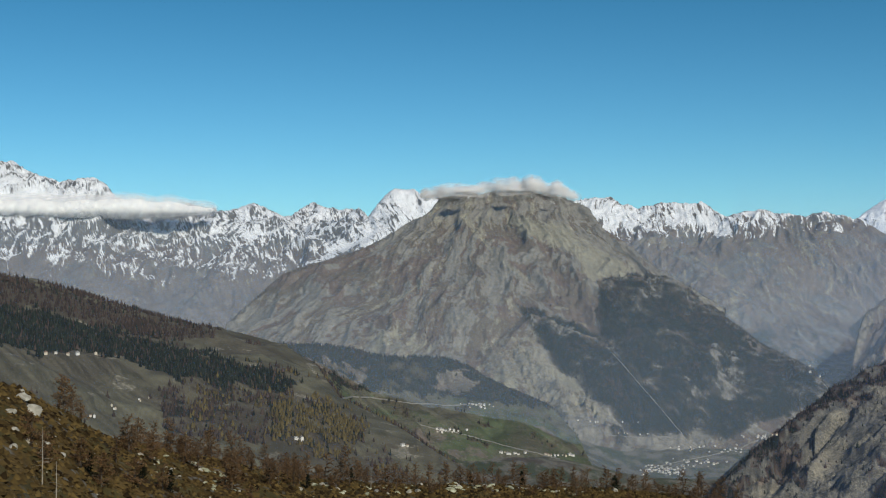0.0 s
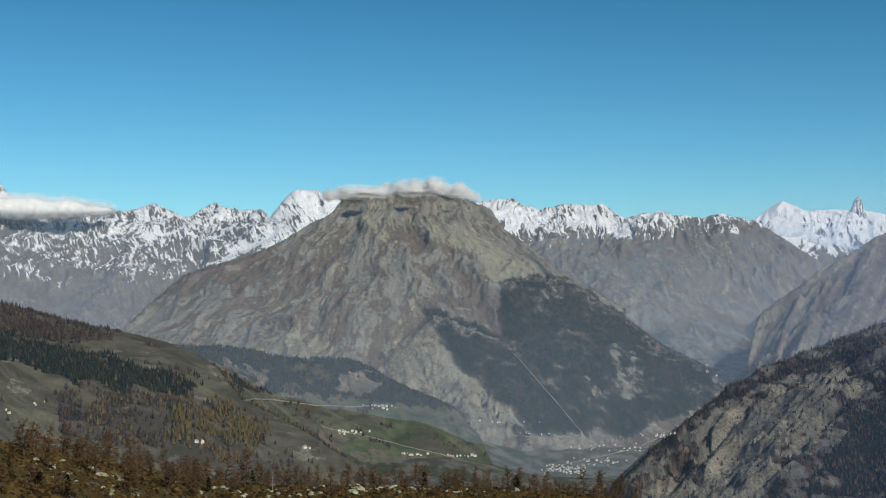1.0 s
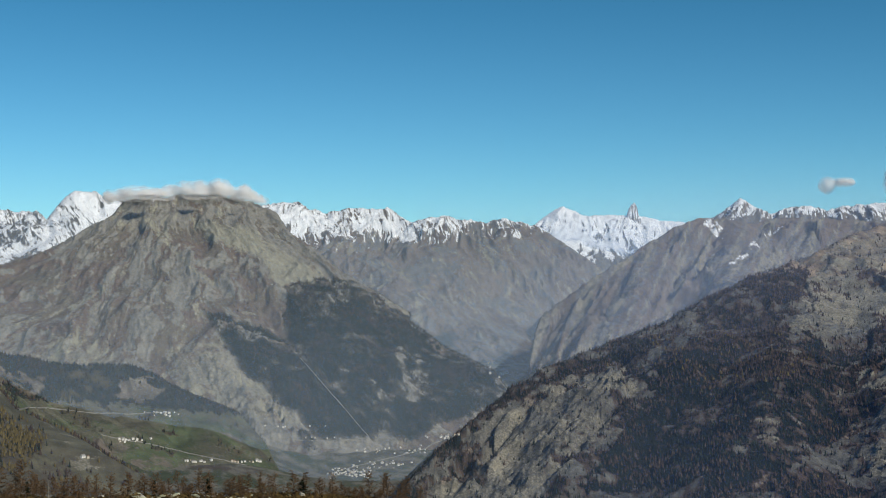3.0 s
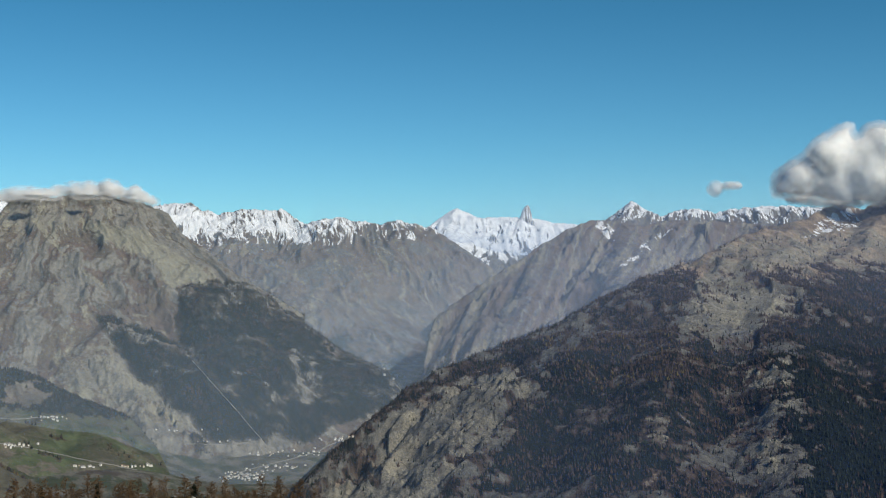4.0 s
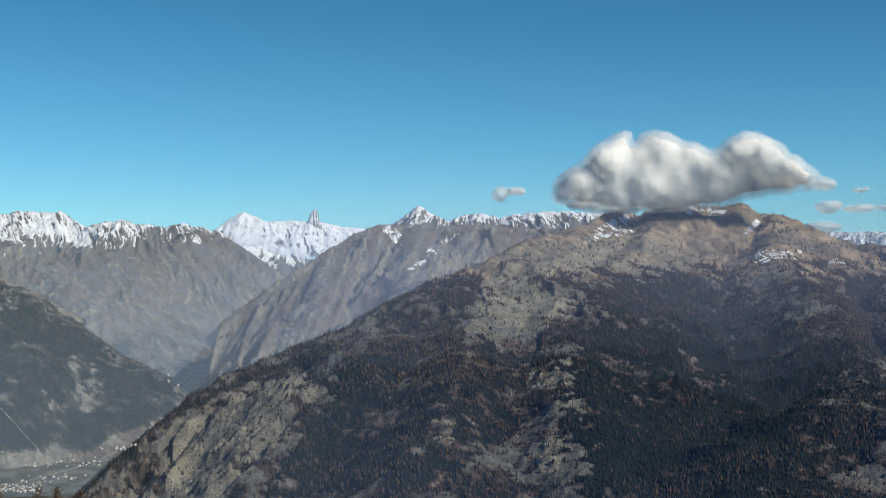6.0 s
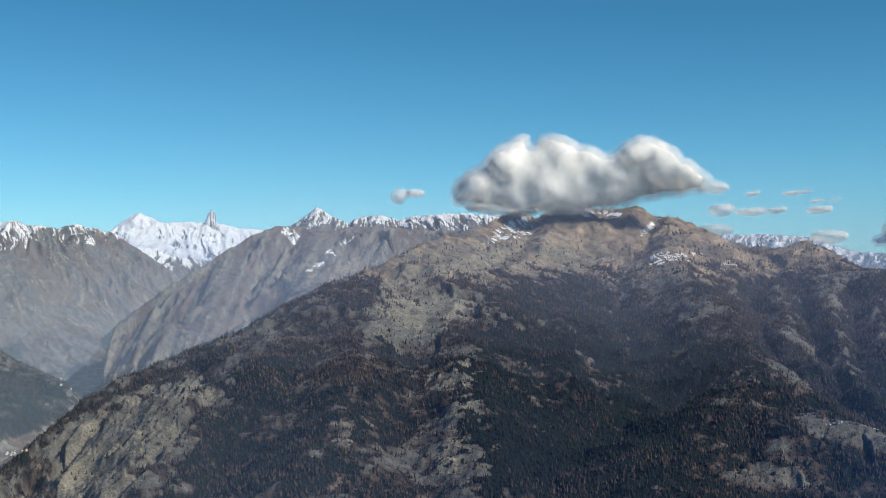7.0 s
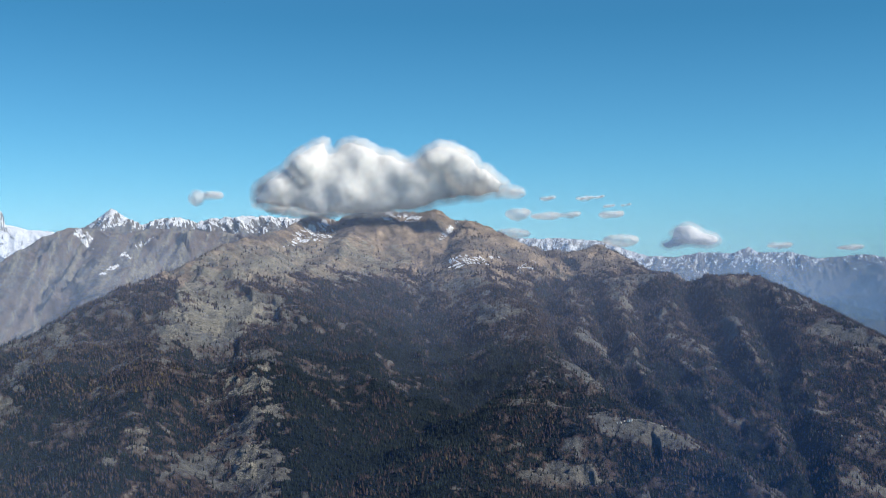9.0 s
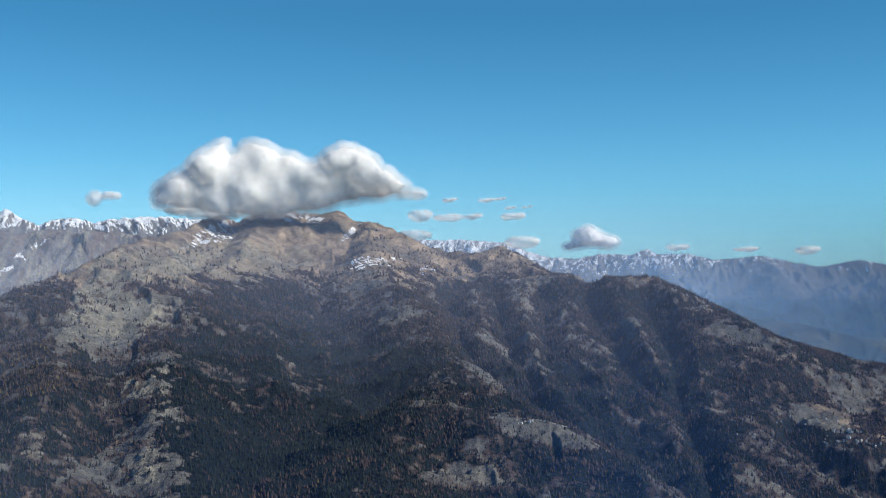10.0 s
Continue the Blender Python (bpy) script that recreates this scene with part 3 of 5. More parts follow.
def main_cover(f):
    az, el = f["az"], f["el"]
    fringe = spread(np.clip(sum(stand(f, c, 0.3) for c in LARCH_FRINGE), 0, 1), 5)
    wood = np.maximum(spread(stand(f, SPUR_WOOD, 0.3), 4) * (0.92 + 0.5 * f["n1"] + 0.5 * f["n4"] + 0.25 * f["n3"]) - 0.22 * patch(f, 12.0, -5.2, 1.0, 0.6) - 0.3 * patch(f, 10.6, -3.4, 1.2, 0.4, -20), spread(stand(f, FLANK_WOOD, 0.35), 7) * (0.95 + 0.4 * f["n1"] + 0.5 * f["n4"]))
    wood = wood - 0.22 * fringe * (wood > 0.5) + 0.45 * fringe * (wood <= 0.5) - 0.3 * smooth(0.3, 0.6, f["n4"]) * (el < -4) + 0.4 * smooth(0.25, 0.5, f["n1"] + 0.3 * f["n3"]) * (el < -1.5) * (az > -1)
    turf = 0.5 + 0.25 * f["n1"] + 0.7 * f["n0"] + 0.35 * patch(f, -1.5, -1.8, 4.0, 1.6, -25) - 0.3 * smooth(0.75, 1.3, f["steep"]) + 0.8 * f["n3"] + 0.35 * f["n5"] + 0.3 * f["n4"] - 0.4 * smooth(1.2, 2.4, el) + 0.5 * lines(f, SIDE_GULLY[:1], 0.7)
    pale = 0.5 * spread(stand(f, BUTTRESS, 0.4), 3) + 0.45 * spread(stand(f, LOW_CRAG, 0.4), 3) + 0.85 * spread(stand(f, DRY_SLOPE, 0.3), 4) + 0.4 * smooth(0.15, 0.5, f["n3"] + 0.4 * f["n2"]) + 0.3 * smooth(0.12, 0.4, f["n5"] + 0.5 * f["n4"]) * smooth(0.1, -0.15, f["n0"] - 0.1) + 0.8 * lines(f, PALE_WAYS, 0.16) + 0.3 * smooth(0.6, 2.0, el)
    return wood, turf, smooth(1.9, 2.9, el) * smooth(0.2, 0.6, f["n5"] + 0.4 * f["n3"]) * 0.6, pale


_, MAIN = landform("main_mountain", (-10.5, 17.6), (1950, 3250), (800, 430),
                   [(MAIN_CREST, 0.46, 0.9, 6), (DARK_SPUR, 0.6, 0.7, 10),
                    ([(2.3, 2.7, 3000), (2.3, 1.0, 2860), (2.2, -0.8, 2650), (2.8, -2.6, 2430), (4.2, -4.6, 2250), (5.6, -6.6, 2080)], 0.66, 0.66, 16),
                    ([(3.9, 2.5, 2990), (4.3, 0.8, 2820), (4.6, -1.0, 2640), (5.6, -2.6, 2500), (7.5, -4.6, 2360), (9.6, -6.6, 2230)], 0.66, 0.66, 16),
                    ([(-0.3, 2.2, 2990), (-1.2, 0.4, 2850), (-2.2, -1.4, 2650), (-3.2, -3.2, 2450), (-3.8, -4.6, 2280)], 0.66, 0.66, 16),
                    ([(-4.5, 0, 3030), (-5.4, -1.4, 2850), (-6, -2.8, 2650), (-6.4, -3.8, 2450)], 0.66, 0.66, 16)],
                   15, main_cover, main_mat, "large grey-brown mountain with wooded flanks and rock gullies", crest=1.7, grain=0.8, seed=53, reach=170, carve=main_carve, ribs=1.6, wind=0.8, fan=(2.4, 3330))

NEAR_CREST = [(9.8, -11.6, 1500), (11.9, -9.3, 1560), (13.1, -8.08, 1600), (14.6, -6.85, 1660), (15.8, -5.9, 1720), (16.5, -5.2, 1760), (17.7, -4.55, 1800), (19.1, -3.95, 1850), (21, -3.2, 1900),
              (22.9, -2.5, 1950), (24.5, -1.53, 2000), (26.4, -0.55, 2060), (28, 0.03, 2110), (29.45, 0.6, 2170), (30.3, 1.2, 2250), (31.3, 1.45, 2330), (32.5, 1.75, 2450), (33.5, 2.1, 2560), (34.2, 2.5, 2650),
              (35.2, 2.72, 2700), (36.4, 2.95, 2730), (37.9, 2.7, 2740), (39.06, 2.7, 2740), (39.9, 2.9, 2720), (40.6, 2.62, 2700), (41.5, 2.25, 2680), (42.4, 1.88, 2660), (43.6, 1.28, 2640), (44.5, 1.03, 2620),
              (45.9, 1.1, 2600), (46.75, 1.27, 2600), (47.3, 1.02, 2590), (48.2, 0.55, 2570), (49, 0.0, 2560)]
EAST_CREST = [(44.5, 0.2, 2500), (47, 0.05, 2430), (49.5, 0.06, 2380), (50.9, 0.0, 2350), (52.3, 0.05, 2320), (53.3, -0.06, 2310), (54.2, -0.48, 2300), (55.2, -0.95, 2280), (56.3, -1.5, 2260), (57.5, -2.15, 2240),
              (58.4, -2.61, 2220), (59.9, -3.06, 2200), (61.1, -3.35, 2180), (62.6, -3.63, 2150), (66, -4.4, 2100)]


LOW_ROCKS = [(12.5, -10.2), (13.8, -8.0), (16.0, -6.2), (17.7, -5.2), (20.8, -4.1), (21.9, -5.3), (20.2, -7.1), (18.5, -8.8), (17.3, -10.1)]
UPPER_SCREE = [(29.6, 0.9), (31.9, 1.4), (36.0, 1.7), (39.0, 0.8), (36.9, -0.1), (34.8, -0.5), (33.1, -0.5), (33.1, -2.0), (31.9, -3.0), (30.2, -2.7), (28.5, -2.0), (28.9, -0.1)]
UPPER_WOOD = [(17.5, -5.0), (22.0, -3.1), (26.4, -0.8), (28.4, -0.2), (28.4, -2.2), (24.0, -3.9), (20.0, -5.6)]
LARCH_BELT = [(22.5, -2.7), (27.6, -2.6), (29.3, -3.9), (27.6, -5.0), (24.2, -5.2), (22.0, -3.9)]
CRAGS = ([(30.7, -4.2), (32.2, -3.9), (32.7, -5.8), (31.4, -6.4), (30.8, -5.4)], [(31.1, -7.5), (32.3, -7.1), (32.2, -8.7), (31.2, -8.5)], [(26.4, -6.3), (27.6, -6.3), (27.3, -7.5), (26.1, -7.3)],
         [(29.8, -5.1), (31.0, -5.4), (30.7, -6.3), (29.7, -6.2)], [(27.9, -2.2), (28.5, -2.1), (29.0, -2.7), (28.3, -3.0)], [(45.1, -3.6), (48.1, -3.1), (48.5, -4.8), (46.3, -5.1)], [(43.1, -3.9), (44.6, -4.1), (44.4, -4.9), (43.6, -4.8)],
         [(40.7, -3.1), (42.7, -3.6), (42.2, -4.2), (41.0, -3.9)], [(42.9, -8.3), (47.5, -7.9), (47.6, -9.0), (44.6, -9.2)], [(41.2, -1.2), (42.9, -1.4), (42.7, -2.4), (41.4, -2.2)], [(54.9, -5.1), (55.6, -5.4), (55.4, -5.9), (54.8, -5.8)])
LOWER_WOOD = [(22.7, -3.7), (27.2, -2.6), (31.5, -3.5), (32.3, -5.2), (30.6, -6.7), (27.8, -8.5), (22.7, -9.6), (19.2, -9.5), (22.0, -6.1)]
# real wood, thickened and darkened to paint in the shade on this face
SHADY_WOOD = [(34.7, -0.1), (37.8, -0.4), (41.2, -1.8), (44.7, -4.7), (42.4, -5.2), (41.2, -7.1), (40.0, -9.5), (33.0, -9.6), (32.5, -7.6), (32.5, -4.7), (32.0, -3.3), (33.2, -2.6)]
HUT_MEADOW = [(46.1, -5.9), (48.0, -6.1), (50.2, -6.6), (51.6, -7.4), (49.4, -7.2), (47.0, -6.8)]
EAST_MEADOW = [(58.6, -5.6), (60.2, -5.3), (61.6, -5.8), (60.6, -6.3), (59.2, -6.1)]
HEATH = [(38.8, -0.5), (43.6, 0.3), (48.5, -0.4), (51.9, -1.7), (53.3, -2.6), (50.4, -3.4), (46.1, -3.1), (40.7, -2.4)]
EAST_FIELDS = [(53.1, -0.7), (56.6, -2.0), (62.6, -5.3), (62.6, -7.1), (59.3, -5.6), (56.1, -3.6), (53.8, -2.6)]
SUMMIT_SNOW = ([(33.2, 1.3), (34.0, 2.0), (35.5, 2.7), (35.4, 2.3), (34.7, 1.8), (34.3, 1.5)], [(34.5, 1.8), (35.2, 2.0), (35.3, 1.7), (34.5, 1.5)], [(36.9, 2.7), (37.8, 2.8), (39.1, 2.6), (38.9, 2.4), (37.8, 2.4)], [(39.7, 1.4), (40.0, 1.9), (40.6, 2.3), (40.5, 2.0), (40.1, 1.6)], [(43.3, 0.4), (43.7, 0.6), (44.1, 0.5), (43.8, 0.1), (43.4, 0.1)], [(40.1, 0.6), (40.9, 0.9), (42.4, 0.7), (41.9, 0.5), (40.7, 0.4)])
BROWN_DOME = [(36.5, 2.6), (38.8, 2.3), (39.8, 1.1), (39.9, 0.3), (38.1, 0.3), (36.8, 1.1)]


RAVINES = ([(48.5, -1.2), (48.9, -3.5), (51.3, -6.2), (53.8, -7.9), (55.5, -9.1)], [(52.8, -0.9), (54.0, -2.8), (54.5, -5.3), (55.4, -7.2), (55.7, -9.1)], [(44.5, -0.9), (45.2, -2.8), (47.1, -4.3), (49.4, -5.4), (51.6, -6.7)], [(58.8, -6.2), (60.6, -7.7), (62.4, -8.5)],
           [(46.5, -0.6), (47.0, -2.2), (47.8, -3.8), (48.1, -4.8)], [(50.4, -0.3), (51.0, -1.9), (52.6, -3.8), (54.2, -5.0)], [(35.5, 2.6), (34.8, 1.6), (33.6, 0.9)], [(40.3, 2.3), (40.0, 1.4), (39.2, 0.7)])


GASHES = ([(15.2, -8.1), (16.0, -7.2), (16.9, -6.4)], [(17.2, -9.8), (18.6, -8.2), (20.2, -6.6), (21.7, -5.3)], [(13.4, -9.8), (14.6, -8.4)], [(12.6, -9.6), (13.2, -8.9)])


def near_carve(f):
    """Ravines, and ribs and bluffs where bare rock stands out of the wood."""
    ribs = 6 * ridged((f["el"] - 0.9 * f["az"] + 0.25 * f["n2"]) / 0.75, (f["az"] + f["el"]) / 5, 4, 301, 0.6) - 12 * lines(f, GASHES, 0.3)
    bluff = sum(spread(stand(f, c, 0.2), 7) for c in CRAGS)
    return spread(stand(f, LOW_ROCKS, 0.2), 9) * ribs + bluff * (5 + 4 * ridged(f["x"] / 26, f["y"] / 26, 4, 305)) + 3.5 * ridged(f["x"] / 70, f["y"] / 70, 4, 309) - 24 * lines(f, RAVINES, 0.9)


def near_cover(f):
    az, el = f["az"], f["el"]
    tree_line = 0.25 - 0.02 * (az - 34) + 0.6 * f["n1"] + 0.3 * f["n2"]
    wood = smooth(0.5, -0.5, el - tree_line) * (0.54 + 0.9 * f["n1"] + 0.7 * f["n2"] + 0.4 * f["n0"])
    wood = wood + 0.6 * stand(f, SHADY_WOOD, 0.9) + 0.5 * stand(f, LOWER_WOOD, 0.6) + 0.28 * stand(f, UPPER_WOOD, 0.5) + 0.34 * smooth(36, 42, az + f["n1"]) + 0.2 * smooth(-6, -8, el) * smooth(30, 36, az) - 0.4 * smooth(0.42, 0.62, f["n4"] + 0.2 * f["n3"])
    wood = wood + 0.7 * lines(f, RAVINES, 0.7) * (el < -0.3) - 0.25 * smooth(0.1, 0.45, f["n5"]) * (1 - lines(f, RAVINES, 0.9))
    rocks, scree = stand(f, LOW_ROCKS, 0.4), stand(f, UPPER_SCREE, 0.5)
    crags = np.clip(sum(stand(f, c, 0.35) for c in CRAGS), 0, 1)
    wood = wood - 0.6 * rocks * (0.8 + 1.2 * f["n4"]) - 0.3 * scree - 0.5 * crags * (0.8 + f["n2"]) - 0.8 * stand(f, HUT_MEADOW, 0.15) - 0.26 * stand(f, EAST_FIELDS, 0.5) - 0.7 * stand(f, EAST_MEADOW, 0.15) - 0.12 * stand(f, HEATH)
    turf = 0.25 + 0.55 * smooth(-1.2, 0.4, el) + 0.6 * f["n1"] - 0.3 * smooth(0.7, 1.2, f["steep"]) + -0.15 * stand(f, HUT_MEADOW, 0.12) + 0.6 * stand(f, BROWN_DOME, 0.2) + 0.25 * stand(f, EAST_FIELDS, 0.4)
    snow = sum(stand(f, c, 0.2) for c in SUMMIT_SNOW) * (0.45 + 0.5 * f["n2"] + 0.7 * f["flow"])
    pale = 0.45 * rocks + 0.55 * scree + 0.5 * crags + 0.22 * smooth(0.3, 0.6, f["n4"]) + 0.3 * f["n3"] + 0.3 * f["n5"] - 0.5 * smooth(36, 42, az) * (el < 0) - 0.3 * stand(f, SHADY_WOOD, 0.5) - 0.5 * stand(f, HUT_MEADOW, 0.12)
    return wood, turf, snow, pale


_, NEAR = landform("near_mountain", (9, 66), (1180, 2900), (1240, 430),
                   [(NEAR_CREST, 0.37, 1.0, 8), (EAST_CREST, 0.37, 0.9, 10),
                    ([(36.4, 2.8, 2730), (34.6, 1.7, 2450), (32.6, 0.8, 2250), (32, -1.2, 2020), (32.4, -3.5, 1780), (33, -6, 1560), (33.4, -8.6, 1400)], 0.55, 0.55, 45),
                    ([(28, 0.0, 2110), (28.2, -2.0, 1900), (27.6, -4.5, 1680), (26.5, -7.5, 1460), (26, -10, 1330)], 0.55, 0.55, 45),
                    ([(21, -3.3, 1900), (20.4, -5.6, 1680), (19, -8.2, 1500), (18, -10.5, 1380)], 0.55, 0.55, 45),
                    ([(39.9, 2.8, 2720), (40.6, 1.2, 2450), (42.5, -0.6, 2200), (44.3, -3.0, 1920), (45.0, -4.6, 1760)], 0.55, 0.55, 45),
                    ([(46.75, 1.1, 2600), (47, -0.6, 2300), (48, -2.6, 2050), (49.2, -4.4, 1850)], 0.55, 0.55, 45),
                    ([(43.6, -5.4, 1640), (46.2, -5.75, 1610), (48, -6.15, 1590), (50.4, -6.7, 1560), (52.4, -7.9, 1530), (54.6, -9.8, 1500)], 0.35, 0.35, 30),
                    ([(40, -7.2, 1500), (42.0, -8.5, 1420), (44, -10, 1360)], 0.35, 0.35, 30),
                    ([(52.9, -0.1, 2310), (52.5, -1.2, 2190), (52.7, -2.6, 2050), (53.9, -4.2, 1900)], 0.9, 0.9, 12),
                    ([(49.5, -0.3, 2370), (49.0, -1.6, 2200), (49.6, -3.2, 2020), (51, -5.0, 1830)], 0.8, 0.8, 14),
                    ([(42.4, 1.6, 2650), (43.2, -0.2, 2330), (45.4, -2.2, 2060), (46.6, -4.2, 1850)], 0.75, 0.75, 16),
                    ([(54.2, -0.6, 2300), (55.4, -3.2, 2050), (57.4, -5.6, 1850)], 0.55, 0.55, 45)],
                   15, near_cover, near_mat, "big wooded mountain with rock bands and a bare brown summit", crest=0.45, grain=1.0, seed=67, reach=90, carve=near_carve)

FAR_EAST = [(42, 1.6, 4750), (45, 1.6, 4750), (47, 1.45, 4750), (47.8, 1.11, 4750), (48.7, 0.86, 4750), (50, 0.79, 4750), (50.9, 0.98, 4750), (52.35, 0.95, 4750), (52.94, 1.21, 4750), (53.3, 0.97, 4750), (54.7, 0.97, 4750), (55.7, 0.72, 4750),
            (56.6, 0.77, 4750), (57.7, 0.88, 4750), (59.1, 0.6, 4750), (60, 0.43, 4750), (61, 0.59, 4750), (61.6, 0.7, 4750), (62.6, 0.51, 4750), (66, 0.6, 4750), (70, 0.4, 4750)]
FAR_HILLS = [(48, -0.6, 4000), (51.4, -0.3, 4000), (54.2, -1.2, 4000), (56.6, -1.2, 3950), (58.9, -1.65, 3900), (60, -1.2, 4200), (61.1, -0.35, 4300), (62.6, -0.1, 4300), (66, 0, 4300)]


LOW_HILLS = [(50, -2.5, 3100), (53, -1.6, 3150), (55.5, -1.3, 3200), (57.4, -1.75, 3200), (59.5, -2.0, 3150), (61.5, -2.5, 3100), (64, -2.6, 3100), (68, -3, 3100)]


def far_cover(f):
    return smooth(-0.4, -1.2, f["el"]), 0.5 + 0.3 * f["n1"], 0.52 * smooth(-0.1, 1.1, f["el"] + 0.3 * f["n3"] + 0.8 * f["flow"] + 0.8 * f["n2"] - 0.03 * (f["az"] - 52)), 0.3


landform("far_range", (42, 69), (3400, 4980), (560, 180), [(FAR_EAST, 0.5, 1, 5), (FAR_HILLS, 0.4, 0.6, 15), ([(58, 0.8, 4750), (58.6, -0.2, 4400), (59.4, -1.2, 4100)], 0.45, 0.45, 15), ([(53, 1.1, 4750), (53.8, 0.1, 4450), (54.6, -0.8, 4150)], 0.45, 0.45, 15), ([(50, 0.7, 4750), (50.8, -0.1, 4450), (51.6, -0.8, 4200)], 0.45, 0.45, 15)], 22, far_cover, snow_mat, "blue distant range with thin snow beyond the valley", crest=0.8, grain=1.2, seed=71, reach=60, ribs=1.5, fan=(55, 7000))

landform("low_hills", (48, 70), (2500, 3600), (300, 90), [(LOW_HILLS, 0.4, 0.6, 25)], 14, lambda f: (0.7 + 0.5 * f["n1"], 0.6, 0, 0.3 * f["n4"]), valley_mat, "low wooded hills in blue haze across the wide valley", "hill", crest=0.5, grain=0.7, seed=75, reach=80)

HILL_CREST = [(-40, 1.5, 1500), (-26, 0.6, 1500), (-18.4, -0.56, 1500), (-17.1, -0.79, 1510), (-15.75, -1.27, 1520), (-13.9, -1.87, 1540), (-12.3, -2.36, 1560), (-10.9, -2.73, 1580), (-9.7, -2.9, 1600), (-8.8, -3.12, 1620), (-6.9, -3.6, 1660), (-5.4, -4.6, 1680), (-4.4, -6.0, 1670), (-3.6, -7.6, 1650)]
SPUR_CREST = [(-20, -3.2, 1150), (-14, -4.0, 1200), (-10.5, -4.0, 1260), (-8.8, -4.15, 1280), (-7.4, -4.85, 1290), (-5.9, -5.6, 1300), (-4.5, -5.9, 1310), (-3.3, -6.5, 1330), (-2.5, -6.9, 1350), (-1.6, -7.4, 1370), (-0.6, -8.1, 1390), (0.6, -8.8, 1410)]
WOODED = [(-7.5, -3.9, 1800), (-6.9, -3.65, 1820), (-5.4, -3.65, 1860), (-4, -3.9, 1880), (-2.5, -4.2, 1900), (-1.07, -4.2, 1910), (0.14, -4.28, 1920), (1.1, -4.65, 1930), (1.85, -5.15, 1940), (2.8, -5.6, 1950), (3.8, -6.0, 1960), (4.75, -6.4, 1970), (5.8, -7.6, 1960), (6.6, -9.2, 1950)]


DARK_WOOD = [(-19.7, -1.9), (-18.4, -1.9), (-17.1, -2.1), (-15.5, -2.6), (-13.5, -3.1), (-11.6, -3.6), (-9.3, -4.3), (-7.4, -4.6), (-5.8, -5.3), (-7.4, -5.6), (-9.7, -5.1), (-11.6, -4.8), (-12.8, -4.3), (-15.1, -3.6), (-16.2, -3.9), (-18.4, -3.5), (-19.7, -3.4)]
BARE_LARCH = [(-19.7, -0.4), (-18.4, -0.7), (-15.8, -1.3), (-12.3, -2.4), (-9.5, -3.1), (-10.9, -3.4), (-13.9, -2.9), (-17.1, -2.0), (-19.7, -1.8)]
LARCH_MIX = [(-12.1, -5.2), (-8.8, -4.8), (-6.4, -5.5), (-7.1, -7.9), (-11.6, -7.3)]
GOLD_LARCH = [(-7.4, -6.0), (-5.2, -5.8), (-3.1, -6.9), (-4.0, -8.4), (-5.4, -8.5), (-7.6, -7.3)]
PASTURE = [(-19.7, -4.0), (-15.7, -3.8), (-13.0, -4.2), (-12.5, -4.9), (-14.4, -5.7), (-19.7, -5.1)]


def hill_cover(f):
    wood = 0.95 * stand(f, DARK_WOOD, 0.3) + 0.62 * stand(f, BARE_LARCH) + (0.55 + 0.5 * f["n2"]) * stand(f, LARCH_MIX) + (0.62 + 0.5 * f["n2"]) * stand(f, GOLD_LARCH) + 0.5 * smooth(0.15, 0.45, f["n1"] + 0.4 * f["n2"])
    return wood - stand(f, PASTURE) * 0.5, 0.85 + 0.4 * f["n1"], 0, 0.6 * smooth(0.3, 0.5, f["n4"])


_, HILL = landform("hillside", (-30, 4), (880, 1800), (640, 210), [(HILL_CREST, 0.3, 0.8, 25), (SPUR_CREST, 0.36, 0.5, 25)], 7, hill_cover, hill_mat, "alpine hillside with pastures and dark conifer woods", "hill", crest=0.3, grain=0.5, seed=83)


PINE_WOOD = [(-7.4, -3.4), (-5.4, -3.5), (-4.0, -3.7), (-2.5, -4.0), (-1.1, -4.0), (0.1, -4.1), (1.1, -4.5), (1.8, -5.0), (2.8, -5.4), (3.8, -5.8), (4.9, -6.4), (2.8, -6.2), (0.4, -5.9), (-1.1, -5.7), (-3.0, -5.6), (-4.5, -5.4), (-5.9, -4.6), (-7.4, -4.1)]
GREY_OUTCROP = [(-0.3, -4.8), (0.9, -4.7), (1.6, -5.3), (0.9, -5.8), (-0.3, -5.7)]
GREY_SLOPE = [(-6.4, -4.3), (-5.0, -4.1), (-3.3, -4.8), (-3.5, -5.4), (-5.0, -5.2)]


def wooded_cover(f):
    bare = np.maximum(stand(f, GREY_OUTCROP, 0.2), stand(f, GREY_SLOPE, 0.25))
    return stand(f, PINE_WOOD, 0.2) * (0.9 + 0.5 * f["n1"]) - 0.7 * bare + 0.3 * f["n2"] + 0.6 * smooth(0.22, 0.42, f["n4"] + 0.3 * f["n1"]), 0.75 + 0.5 * f["n1"] - 0.9 * bare, 0, 0.45 * bare + 0.5 * smooth(0.2, 0.5, f["n4"])


_, WOOD = landform("wooded_hill", (-10, 8), (1350, 2150), (540, 200), [(WOODED, 0.48, 0.7, 20)], 8, wooded_cover, valley_mat, "low wooded hill with grey rock outcrops", "hill", crest=0.4, grain=0.6, seed=89)

